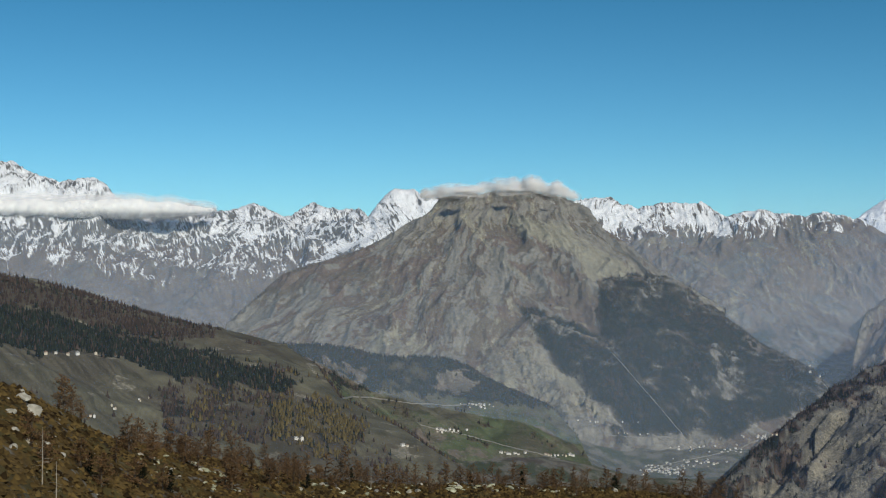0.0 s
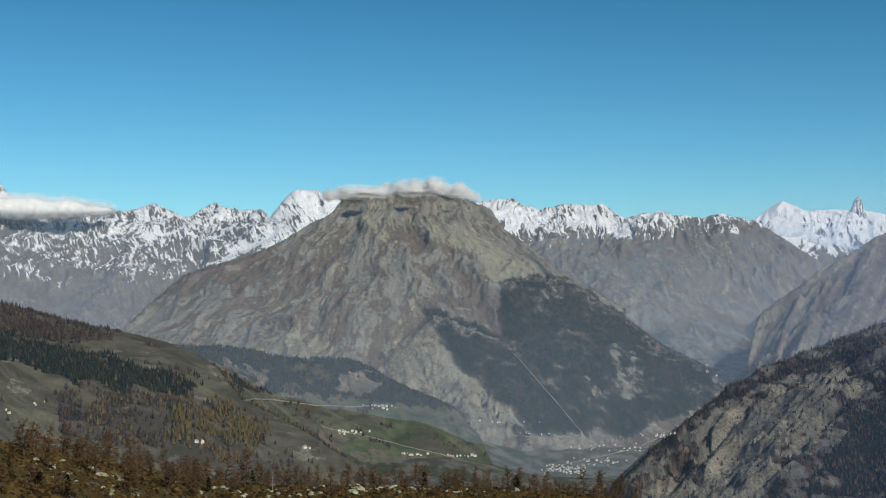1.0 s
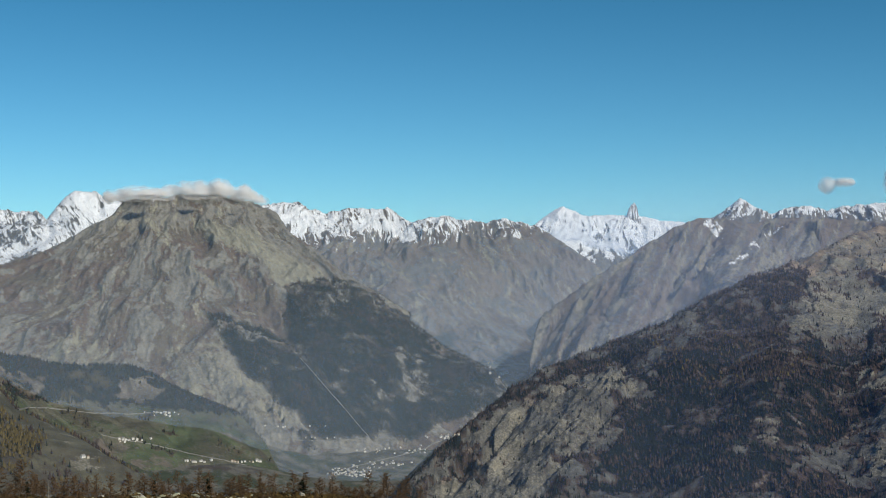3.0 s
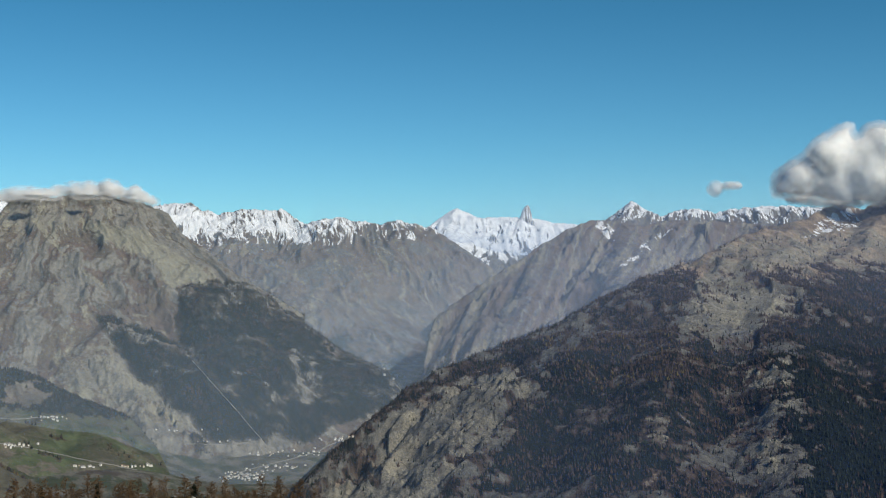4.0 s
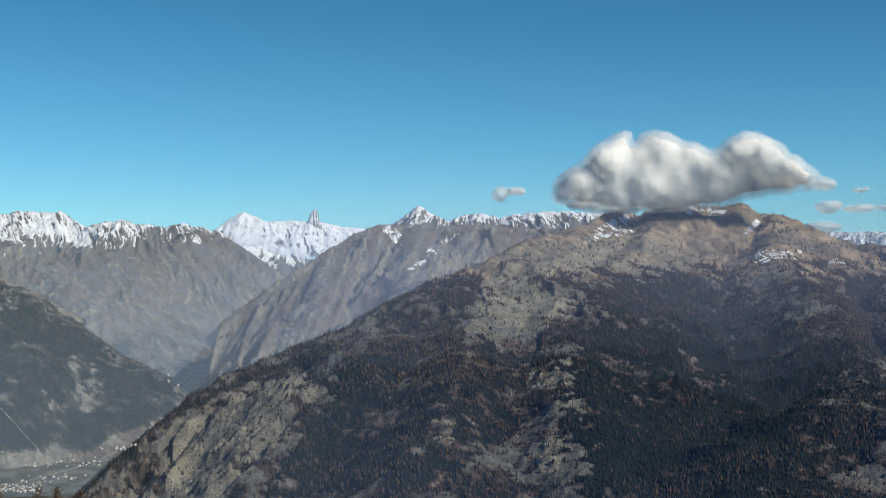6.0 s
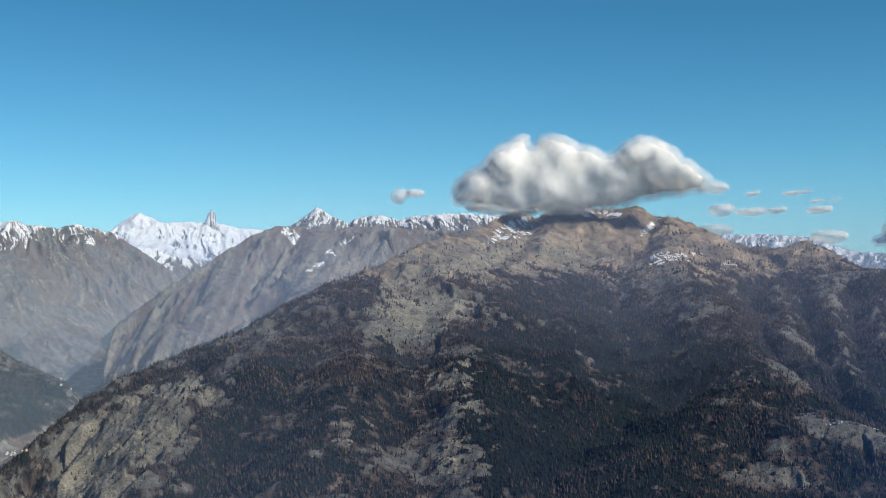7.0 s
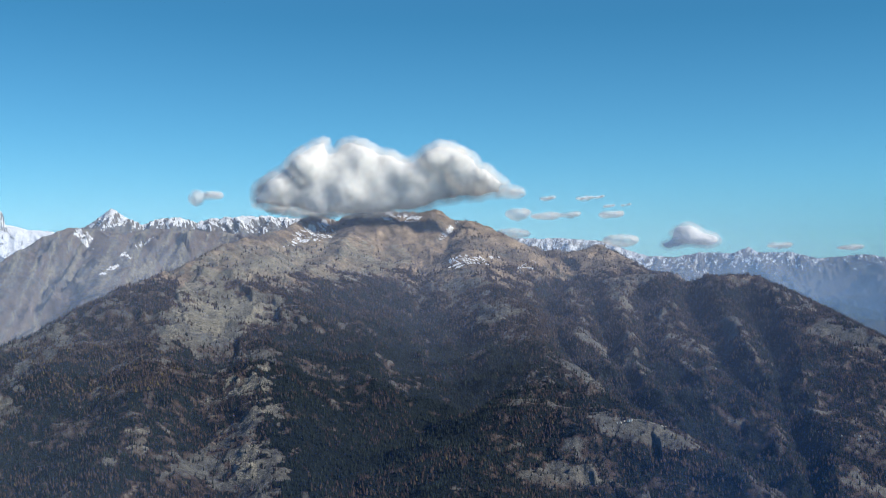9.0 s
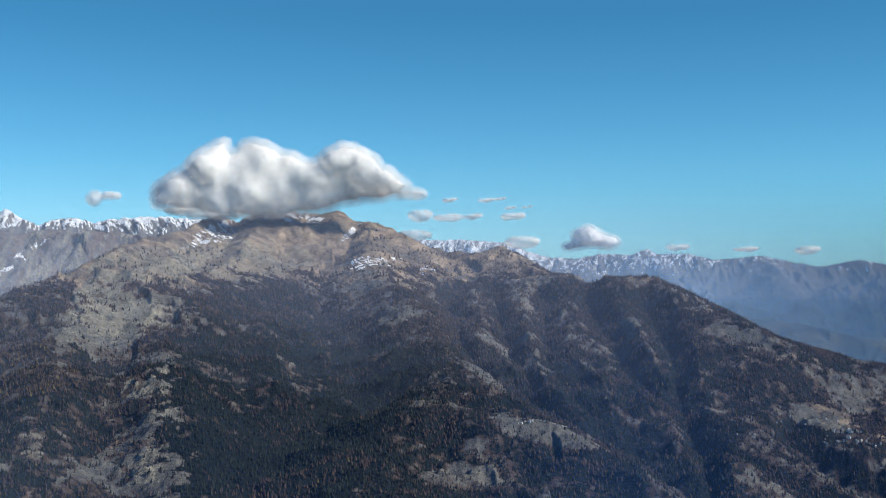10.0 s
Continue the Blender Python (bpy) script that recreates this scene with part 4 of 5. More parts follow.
# the slope under the lookout
FORE = [(-40, -2.5, 290), (-18.4, -5.04, 300), (-17.5, -5.3, 305), (-16.6, -5.9, 315), (-15.7, -6.4, 325), (-14.8, -7.0, 335), (-13.9, -7.37, 345), (-12.5, -7.77, 360), (-10.9, -8.16, 375), (-9.3, -8.5, 385), (-7.6, -8.9, 395), (-5.9, -9.3, 405), (-4, -9.45, 412),
        (-1.6, -9.58, 418), (1.6, -9.55, 425), (4, -9.65, 430), (6.4, -9.7, 432), (8.8, -9.85, 434), (11.2, -10.05, 436), (14, -10.4, 440), (25, -12, 440), (180, -14, 400), (320, -2.5, 290)]


def fore_height(X, Y):
    R, A = np.hypot(X, Y), np.degrees(np.arctan2(X, Y))
    A = np.where(A < -40, A + 360, A)
    az, el, r = (np.array(c, float) for c in zip(*FORE))
    cr = np.interp(A, az, r)
    cz = EYE + cr * np.tan(np.radians(np.interp(A, az, el)))
    d = R - cr
    lump = 1.6 * fbm(X / 22, Y / 22, 5, 101, 0.5) + 0.5 * ridged(X / 9, Y / 9, 3, 107)
    return cz - 0.004 * np.maximum(-d, 0) - np.where(d > 0, 0.12 * d + 0.0035 * d * d, 0) + lump * (0.4 + 0.6 * smooth(0, 60, np.abs(d)))


def build_foreground():
    rr = np.concatenate([np.linspace(0.02, 150, 30), np.linspace(155, 470, 150), np.linspace(475, 720, 30)])
    aa = np.concatenate([np.linspace(-180, -23, 60), np.linspace(-22.8, 16, 430), np.linspace(16.5, 180, 60)])
    A, R = np.meshgrid(np.radians(aa), rr)
    X, Y = R * np.sin(A), R * np.cos(A)
    Z = fore_height(X, Y)
    n1, n2 = fbm(X / 30, Y / 30, 4, 111), fbm(X / 7, Y / 7, 4, 113)
    masks = np.stack([np.clip(0.35 + 0.8 * n1, 0, 1), np.clip(0.75 + 0.9 * n2, 0, 1), 0 * X], -1)
    idx = np.arange(X.size).reshape(X.shape)
    quads = np.stack([idx[:-1, :-1], idx[:-1, 1:], idx[1:, 1:], idx[1:, :-1]], -1).reshape(-1, 4)[:, ::-1]
    ob = sheet("alpine_meadow", np.stack([X, Y, Z], -1).reshape(-1, 3), quads, masks.reshape(-1, 3), meadow_mat)
    return tagged(ob, "rust-brown autumn heath slope with pale boulders", "slope", kind="structure")


build_foreground()


# ---------------------------------------------------------------- forests
def forest_material(name):
    m, n, l, p = nodes_of(name)
    a = n.new("ShaderNodeAttribute")
    a.attribute_name = "cover"
    sep = n.new("ShaderNodeSeparateColor")
    l.new(a.outputs["Color"], sep.inputs[0])
    spruce = ramp(n, l, sep.outputs[1], [(0.0, (0.008, 0.011, 0.012)), (0.6, (0.015, 0.023, 0.020)), (1.0, (0.032, 0.041, 0.032))])
    larch = ramp(n, l, sep.outputs[1], [(0.0, (0.032, 0.025, 0.024)), (0.6, (0.050, 0.038, 0.035)), (1.0, (0.080, 0.058, 0.048))])
    gold = ramp(n, l, sep.outputs[1], [(0.0, (0.062, 0.050, 0.026)), (1.0, (0.125, 0.098, 0.042))])
    larch = mixed(n, l, sep.outputs[2], larch, gold)
    l.new(mixed(n, l, sep.outputs[0], spruce, larch), p.inputs["Base Color"])
    p.inputs["Roughness"].default_value, p.inputs["Specular IOR Level"].default_value = 0.9, 0.1
    return m


forest_mat = forest_material("conifers")


def forest(f, count, tall, larch, label, seed, floor=0.45, lo=-11.5, hi=9.0, gold=None, sparse=None):
    """Thousands of small conifers on the wooded parts of a landform, joined."""
    rng = np.random.default_rng(seed)
    wood = f["masks"][..., 0]
    weight = (np.clip(wood - floor, 0, None) + (sparse(f) if sparse else 0)) * f["r"] * (f["z"] > f["ground"]) * (f["el"] > lo) * (f["el"] < hi) * (f["az"] > -20) * (f["az"] < 64)
    weight = weight.ravel() / weight.sum()
    pick = rng.choice(weight.size, count, p=weight)
    x = f["x"].ravel()[pick] + rng.uniform(-2, 2, count)
    y = f["y"].ravel()[pick] + rng.uniform(-2, 2, count)
    z = f["z"].ravel()[pick] - 0.6
    kind = (rng.random(count) < np.clip(larch(f), 0, 1).ravel()[pick]).astype(float)
    h = tall * rng.uniform(0.55, 1.25, count)
    w = h * np.where(kind > 0, rng.uniform(0.2, 0.3, count), rng.uniform(0.15, 0.22, count))
    sides, turn = 4, rng.uniform(0, 6.28, count)
    co = np.zeros((count, sides + 1, 3))
    for k in range(sides):
        a = turn + 2 * np.pi * k / sides
        q = w * rng.uniform(0.7, 1.3, count)
        co[:, k] = np.stack([x + q * np.cos(a), y + q * np.sin(a), z + h * rng.uniform(0.0, 0.18, count)], -1)
    co[:, sides] = np.stack([x + rng.normal(0, 0.1, count), y + rng.normal(0, 0.1, count), z + h], -1)
    base = np.arange(count)[:, None] * (sides + 1)
    tris = np.concatenate([np.stack([base[:, 0] + k, base[:, 0] + (k + 1) % sides, base[:, 0] + sides], -1) for k in range(sides)])
    shine = kind * (rng.random(count) < gold(f).ravel()[pick]) if gold else 0 * kind
    masks = np.stack([kind, rng.random(count), shine], -1).repeat(sides + 1, 0)
    ob = sheet("forest", co.reshape(-1, 3), tris, masks, forest_mat)
    return tagged(ob, label, "forest", kind="stuff")


forest(NEAR, 105000, 5.4, lambda f: 0.22 - 0.3 * stand(f, SHADY_WOOD, 0.5) * (f["el"] < -3) + 0.7 * smooth(0.1, 0.35, f["n1"] + 0.4 * f["n2"]) + 0.75 * stand(f, LARCH_BELT, 0.5) + 0.55 * stand(f, HEATH, 0.5) + 0.4 * smooth(-3.5, -1.0, f["el"] + f["n1"]), "dense dark spruce forest with brown larches on the mountain", 5, floor=0.25, gold=lambda f: 0.12 * stand(f, LARCH_BELT, 0.5) + 0.01, sparse=lambda f: 0.05 * smooth(0.1, 0.3, f["n4"] + 0.5) * (f["el"] < 1.3) * (f["masks"][..., 2] < 0.2))
forest(HILL, 14000, 5.5, lambda f: 0.12 + 0.8 * (1 - stand(f, DARK_WOOD, 0.3)), "spruce and yellowing larch woods on the hillside", 6, floor=0.35, gold=lambda f: 0.85 * stand(f, GOLD_LARCH, 0.4) + 0.25 * (f["az"] > -11) * (f["el"] < -4.2))
forest(MAIN, 20000, 4.8, lambda f: 0.15 + 0.5 * (f["n1"] > 0.2), "dark conifer wood on the mountain flank", 8, floor=0.35)
forest(WOOD, 6000, 5.0, lambda f: 0.2 + 0.4 * f["n1"], "dark pine wood on the low hill", 7)


# ---------------------------------------------------------------- foreground: larches, boulders, heath
def part(name, bm, material, parent, label=""):
    me = bpy.data.meshes.new(name)
    bm.to_mesh(me)
    bm.free()
    me.materials.append(material)
    ob = new(name, me)
    ob.parent = parent
    if label:
        ob["label"] = label
    return ob


def plain(name, stops, scale=1.5, rough=0.9, bump=0.0):
    """A surface whose colour wanders between the stops."""
    m, n, l, p = nodes_of(name)
    f = noise_node(n, l, scale, 6, 0.65)
    l.new(ramp(n, l, f, stops), p.inputs["Base Color"])
    p.inputs["Roughness"].default_value, p.inputs["Specular IOR Level"].default_value = rough, 0.15
    if bump:
        b = n.new("ShaderNodeBump")
        b.inputs["Strength"].default_value, b.inputs["Distance"].default_value = 0.8, bump
        l.new(f, b.inputs["Height"])
        l.new(b.outputs[0], p.inputs["Normal"])
    return m


def needles(name, dark, light):
    m, n, l, p = nodes_of(name)
    g, o = n.new("ShaderNodeNewGeometry"), n.new("ShaderNodeObjectInfo")
    c = ramp(n, l, g.outputs["Random Per Island"], [(0.0, dark), (1.0, light)])
    c = mixed(n, l, math_node(n, l, "MULTIPLY", o.outputs["Random"], 0.45), c, tuple(v * 0.6 for v in dark))
    l.new(c, p.inputs["Base Color"])
    t, blend = n.new("ShaderNodeBsdfTranslucent"), n.new("ShaderNodeMixShader")
    blend.inputs[0].default_value = 0.35
    l.new(c, t.inputs[0])
    l.new(p.outputs[0], blend.inputs[1])
    l.new(t.outputs[0], blend.inputs[2])
    l.new(blend.outputs[0], n["Material Output"].inputs[0])
    p.inputs["Roughness"].default_value, p.inputs["Specular IOR Level"].default_value = 0.85, 0.1
    return m


bark_mat = plain("grey_bark", [(0.3, (0.06, 0.045, 0.035)), (0.7, (0.15, 0.12, 0.095))], 3, bump=0.03)
dead_mat = plain("bleached_wood", [(0.3, (0.22, 0.19, 0.15)), (0.7, (0.38, 0.34, 0.28))], 3)
rust_mat = needles("rust_needles", (0.115, 0.068, 0.036), (0.30, 0.178, 0.088))
pine_mat = needles("dark_needles", (0.012, 0.016, 0.010), (0.035, 0.04, 0.02))
stone_mat = plain("lichen_stone", [(0.3, (0.16, 0.15, 0.12)), (0.5, (0.33, 0.31, 0.26)), (0.7, (0.50, 0.47, 0.40))], 0.9, bump=0.12)
slab_mat = plain("pale_yellow_stone", [(0.3, (0.17, 0.16, 0.10)), (0.5, (0.33, 0.33, 0.22)), (0.7, (0.50, 0.48, 0.38))], 0.7, bump=0.12)


def tube(bm, points, radii, sides=6):
    rings = []
    for i, (p, q) in enumerate(zip(points, radii)):
        p = Vector(p)
        d = (Vector(points[min(i + 1, len(points) - 1)]) - Vector(points[max(i - 1, 0)])).normalized()
        u = d.cross(Vector((0.3, 0.9, 0.2))).normalized()
        v = d.cross(u)
        rings.append([bm.verts.new(p + (u * math.cos(a) + v * math.sin(a)) * q) for a in (2 * math.pi * k / sides for k in range(sides))])
    for r0, r1 in zip(rings, rings[1:]):
        for k in range(sides):
            bm.faces.new((r0[k], r0[(k + 1) % sides], r1[(k + 1) % sides], r1[k]))
    bm.faces.new(rings[-1])


def clump(bm, c, size, rng):
    """A small ragged spray of needles."""
    for _ in range(2):
        a = Vector((rng.gauss(0, 1), rng.gauss(0, 1), rng.gauss(0, 0.7))).normalized() * size * rng.uniform(0.6, 1.2)
        b = a.cross(Vector((rng.gauss(0, 1), rng.gauss(0, 1), rng.gauss(0, 1)))).normalized() * size * rng.uniform(0.35, 0.7)
        c0 = Vector(c)
        bm.faces.new([bm.verts.new(q) for q in (c0 - a, c0 + b, c0 + a * 1.1, c0 - b * 0.8)])


def conifer(height, spread, dense, needle_mat, label, seed, bare=0.12, group="trees on the slope"):
    """A larch or pine: bent tapered trunk, drooping limbs, ragged sprays of needles."""
    rng = random.Random(seed)
    base = new("larch_tree" if needle_mat is rust_mat else "pine_tree")
    tagged(base, label, "tree", group)
    bend = [(rng.uniform(-0.03, 0.03), rng.uniform(-0.03, 0.03)) for _ in range(6)]
    spine = [(sum(b[0] for b in bend[:i]) * height, sum(b[1] for b in bend[:i]) * height, height * i / 5 - 0.3 * (i == 0)) for i in range(6)]
    bm = bmesh.new()
    tube(bm, spine, [height * 0.022 * (1.05 - i / 5) + 0.01 for i in range(6)])
    limbs, crown = bm, bmesh.new()
    count = int(height * 8 * dense)
    for k in range(count):
        f = bare + (1 - bare) * (k + rng.random()) / count
        i = min(int(f * 5), 4)
        p = Vector(spine[i]).lerp(Vector(spine[i + 1]), f * 5 - i)
        a = rng.uniform(0, 6.283)
        reach = spread * height * (1.02 - f) ** 0.45 * min(1, 0.5 + 2.2 * f) * rng.uniform(0.3, 1.2) + 0.15
        tip = p + Vector((math.cos(a) * reach, math.sin(a) * reach, reach * rng.uniform(-0.35, 0.7)))
        midp = p.lerp(tip, 0.5) + Vector((0, 0, reach * 0.08))
        tube(limbs, [p, midp, tip], [0.006 * height * (1.05 - f) + 0.01, 0.014, 0.006], 3)
        for j in range(max(4, int(reach * 11 * dense))):
            q = p.lerp(tip, rng.uniform(0.15, 1.05)) + Vector((rng.gauss(0, 0.12), rng.gauss(0, 0.12), rng.gauss(-0.05, 0.12)))
            clump(crown, q, rng.uniform(0.10, 0.26), rng)
    part("trunk", limbs, bark_mat, base)
    part("crown", crown, needle_mat, base, "thin rust-brown needle crown" if needle_mat is rust_mat else "dense dark green needle crown")
    return base


def dead_tree(height, seed):
    rng = random.Random(seed)
    base = new("dead_tree")
    tagged(base, "bleached dead tree with bare short branches on the slope", "tree", "trees on the slope")
    bm = bmesh.new()
    tube(bm, [(0, 0, -0.3), (0.03, 0.02, height * 0.5), (0.0, 0.06, height)], [0.11, 0.075, 0.02])
    for k in range(24):
        z, a = height * rng.uniform(0.25, 0.97), rng.uniform(0, 6.28)
        n = (height - z) * 0.28 * rng.uniform(0.4, 1.2) + 0.15
        tube(bm, [(0, 0, z), (math.cos(a) * n, math.sin(a) * n, z - n * 0.12)], [0.03, 0.01], 3)
    part("trunk", bm, dead_mat, base)
    return base


def boulder(seed, slab):
    rng = random.Random(seed)
    bm = bmesh.new()
    bmesh.ops.create_icosphere(bm, subdivisions=3, radius=1)
    cuts = [(Vector((rng.gauss(0, 1), rng.gauss(0, 1), rng.gauss(0, 0.8))).normalized(), rng.uniform(0.45, 0.8)) for _ in range(9)]
    for v in bm.verts:
        for n, d in cuts:
            over = v.co.dot(n) - d
            if over > 0:
                v.co -= n * over * 0.9
        v.co *= 1 + 0.12 * noise.noise(v.co * 2.3 + Vector((seed, 0, 0)))
        v.co.z *= 0.4 if slab else 0.7
    me = bpy.data.meshes.new("boulder")
    bm.to_mesh(me)
    bm.free()
    me.materials.append(slab_mat if slab else stone_mat)
    ob = new("boulder", me)
    return tagged(ob, "flat pale yellowish rock slab lying in brown heath" if slab else "pale grey boulder lying in rust-brown heath", "boulder", "boulders on the slope")


def fore_spot(az, r):
    x, y = r * math.sin(radians(az)), r * math.cos(radians(az))
    return x, y, float(fore_height(np.array([x]), np.array([y]))[0])


def crest_r(az):
    return float(np.interp(az, [p[0] for p in FORE], [p[2] for p in FORE]))


def plant_slope():
    rng = random.Random(4)
    larches = [conifer(h, w, d, rust_mat, "wispy rust-brown autumn larch on the heath slope", 60 + i) for i, (h, w, d) in enumerate(((9.4, 0.36, 0.85), (8.2, 0.42, 0.85), (10.0, 0.33, 0.8), (6.6, 0.46, 0.95), (8.8, 0.38, 0.65), (5.0, 0.52, 1.0)))]
    pines = [conifer(h, w, 1.5, pine_mat, "dark green stone pine on the heath slope", 80 + i, 0.05) for i, (h, w) in enumerate(((6.5, 0.20), (4.6, 0.28)))]
    spots = []
    # the belt along the brink
    for k in range(120):
        az = -13.5 + 25.5 * (k + rng.random()) / 120
        spots.append((az, crest_r(az) + rng.uniform(-14, 22) + 8 * math.sin(az * 3), rng.choice(larches), rng.uniform(0.5, 1.0) * (1.12 if az < -4 else 0.95)))
    # behind the brink, tops only
    for k in range(36):
        az = -12 + 25 * rng.random()
        spots.append((az, crest_r(az) + rng.uniform(18, 40), rng.choice(larches), rng.uniform(0.5, 0.85)))
    # scattered down the slope
    for az, back, which, size in ((-15.9, 3, 0, 0.95), (-15.5, 5, 2, 0.8), (-16.1, 8, 4, 0.9), (-15.2, 2, 1, 0.7), (-13.2, -20, 1, 0.9), (-12.4, -24, 3, 1.1), (-11.0, -22, 0, 0.9), (-10.4, -25, 4, 1.0), (-9.3, -44, 1, 1.0), (-9.0, -46, 3, 1.2), (-15.2, -70, 3, 1.0),
                                  (-14.4, -78, 5, 1.3), (-13.0, -66, 5, 1.2), (-11.9, -64, 3, 0.9), (-7.4, -26, 0, 0.8), (-17.2, -90, 5, 1.1), (-16.6, -100, 3, 0.8), (-11.2, -90, 5, 1.0), (-8.2, -60, 5, 1.1), (-13.8, -40, 4, 0.7), (-6.4, -20, 1, 0.9)):
        spots.append((az, crest_r(az) + back, larches[which], size))
    for az, back, which, size in ((-14.9, -72, 0, 0.75), (-11.6, -62, 0, 0.8), (-12.7, -58, 1, 0.8), (-7.5, -20, 1, 0.9), (-5.8, -16, 0, 0.7), (-3.9, -2, 0, 0.75), (3.4, 2, 0, 0.8), (7.4, 3, 1, 1.0), (-10.9, -88, 1, 0.7), (-9.6, -96, 1, 0.7), (1.2, 6, 0, 0.7)):
        spots.append((az, crest_r(az) + back, pines[which], size))
    used = set()
    for az, r, tree, size in spots:
        x, y, z = fore_spot(az, r)
        m = pose(x, y, z - 0.1, rng.uniform(-3, 3), rng.uniform(-3, 3), rng.uniform(0, 360))
        ob = tree
        if tree.name in used:
            ob = copy_thing(tree, m)
        used.add(tree.name)
        ob.matrix_basis = m @ Matrix.Diagonal((size, size, size, 1))
    snags = (dead_tree(8.5, 3), dead_tree(6.0, 5))
    for ob, (az, back) in zip(snags, ((-16.75, -112), (-3.1, -9))):
        ob.matrix_basis = pose(*fore_spot(az, crest_r(az) + back))
    ob = copy_thing(snags[1], pose(*fore_spot(-16.2, crest_r(-16.2) - 118)))
    rocks, slabs = [boulder(i, False) for i in range(4)], [boulder(10 + i, True) for i in range(3)]
    used = set()
    big = [(-17.6, -8, 0, 1.5), (-17.5, -22, 1, 2.6), (-17.2, -34, 2, 3.0), (-18.0, -50, 3, 1.8), (-18.1, -28, 0, 0.9), (-16.0, -70, 1, 1.2), (-15.0, -54, 2, 1.1), (-16.6, -66, 3, 1.3), (-17.9, -72, 0, 1.5), (-17.3, -88, 2, 1.4), (-17.9, -96, 1, 1.2)]
    lots = [(az, back, rng.choice(rocks), size) for az, back, _, size in big]
    for c_az, c_back, wa, wb, count, lo, hi, flat in ((-12.2, -30, 1.2, 10, 26, 0.4, 1.5, 0.6), (-9.6, -30, 1.2, 8, 26, 0.6, 2.2, 1.0), (-3.0, -8, 2.6, 5, 34, 0.5, 1.8, 0.5), (1.2, -6, 1.8, 5, 30, 0.6, 2.2, 0.8), (4.5, -5, 2.6, 4, 30, 0.5, 1.8, 0.6), (-16, -60, 2.2, 34, 34, 0.25, 0.7, 0.1), (-7, -40, 5.5, 26, 40, 0.2, 0.7, 0.2)):
        for _ in range(count):
            lots.append((c_az + rng.gauss(0, wa * 0.5), c_back + rng.gauss(0, wb), rng.choice(slabs if rng.random() < flat else rocks), rng.uniform(lo, hi) ** 1.2))
    for az, back, rock, size in lots:
        x, y, z = fore_spot(az, crest_r(az) + min(back, 4))
        m = pose(x, y, z + size * 0.1, rng.uniform(-12, 12), rng.uniform(-12, 12), rng.uniform(0, 360))
        ob = copy_thing(rock, m) if rock.name in used else rock
        used.add(rock.name)
        size *= 0.7
        ob.matrix_basis = m @ Matrix.Diagonal((size, size * rng.uniform(0.7, 1.3), size, 1))


plant_slope()


def heath(count=16000):
    """Low tussocks and dwarf shrubs of the slope, joined."""
    rng = np.random.default_rng(12)
    az = rng.uniform(-19.5, 13, count)
    cr = np.interp(az, [p[0] for p in FORE], [p[2] for p in FORE])
    r = cr + 8 - 150 * rng.random(count) ** 1.4 * smooth(12, -14, az) - 16 * rng.random(count)
    x, y = r * np.sin(np.radians(az)), r * np.cos(np.radians(az))
    z = fore_height(x, y) - 0.05
    w, sides = rng.uniform(0.2, 1.0, count), 5
    h = w * rng.uniform(0.4, 1.1, count)
    turn = rng.uniform(0, 6.28, count)
    co = np.zeros((count, sides + 1, 3))
    for k in range(sides):
        a = turn + 2 * np.pi * k / sides
        q = w * rng.uniform(0.6, 1.3, count)
        co[:, k] = np.stack([x + q * np.cos(a), y + q * np.sin(a), z], -1)
    co[:, sides] = np.stack([x + 0.3 * w * rng.normal(0, 1, count), y + 0.3 * w * rng.normal(0, 1, count), z + h], -1)
    base = np.arange(count) * (sides + 1)
    tris = np.concatenate([np.stack([base + k, base + (k + 1) % sides, base + sides], -1) for k in range(sides)])
    ob = sheet("heath_shrubs", co.reshape(-1, 3), tris, None, needles("heath", (0.024, 0.015, 0.007), (0.20, 0.135, 0.048)))
    tagged(ob, "low rust and ochre heath tussocks on the slope", "shrubs", kind="stuff")


heath()


# ---------------------------------------------------------------- houses and the pressure pipe
def ground_spot(az, el):
    r = np.linspace(900, 4800, 2000)
    x, y = r * math.sin(radians(az)), r * math.cos(radians(az))
    z = ground_height(x, y)
    i = int(np.argmax(np.degrees(np.arctan2(z - EYE, r)) >= el))
    return float(x[i]), float(y[i]), float(z[i])


def any_spot(az, el):
    """The nearest place on the ground or a landform at that bearing and height angle."""
    found = [ground_spot(az, el)]
    for f in (HILL, WOOD, MAIN, NEAR):
        if f["azs"][0] < az < f["azs"][1]:
            p = place_on(f, az, el)
            if abs(math.degrees(math.atan2(p[2] - EYE, math.hypot(p[0], p[1]))) - el) < 0.15:
                found.append(p)
    return min(found, key=lambda p: p[0] ** 2 + p[1] ** 2)


wall_mats = [plain("white_render", [(0.3, (0.58, 0.56, 0.52)), (0.7, (0.80, 0.78, 0.74))], 0.4), plain("cream_render", [(0.3, (0.50, 0.44, 0.34)), (0.7, (0.66, 0.60, 0.50))], 0.4)]
roof_mats = [plain("stone_roof", [(0.3, (0.20, 0.19, 0.18)), (0.7, (0.36, 0.35, 0.33))], 0.8), plain("brown_roof", [(0.3, (0.14, 0.09, 0.07)), (0.7, (0.24, 0.17, 0.13))], 0.8)]


def house(w, d, h, kind):
    base = new("house")
    tagged(base, ("white" if kind == 0 else "cream") + " rendered village house with a pitched " + ("grey stone" if kind == 0 else "brown") + " roof", "house", "houses in the valley")
    bm = bmesh.new()
    bmesh.ops.create_cube(bm, size=1, matrix=Matrix.Translation((0, 0, h / 2 - 1)) @ Matrix.Diagonal((w, d, h + 2, 1)))
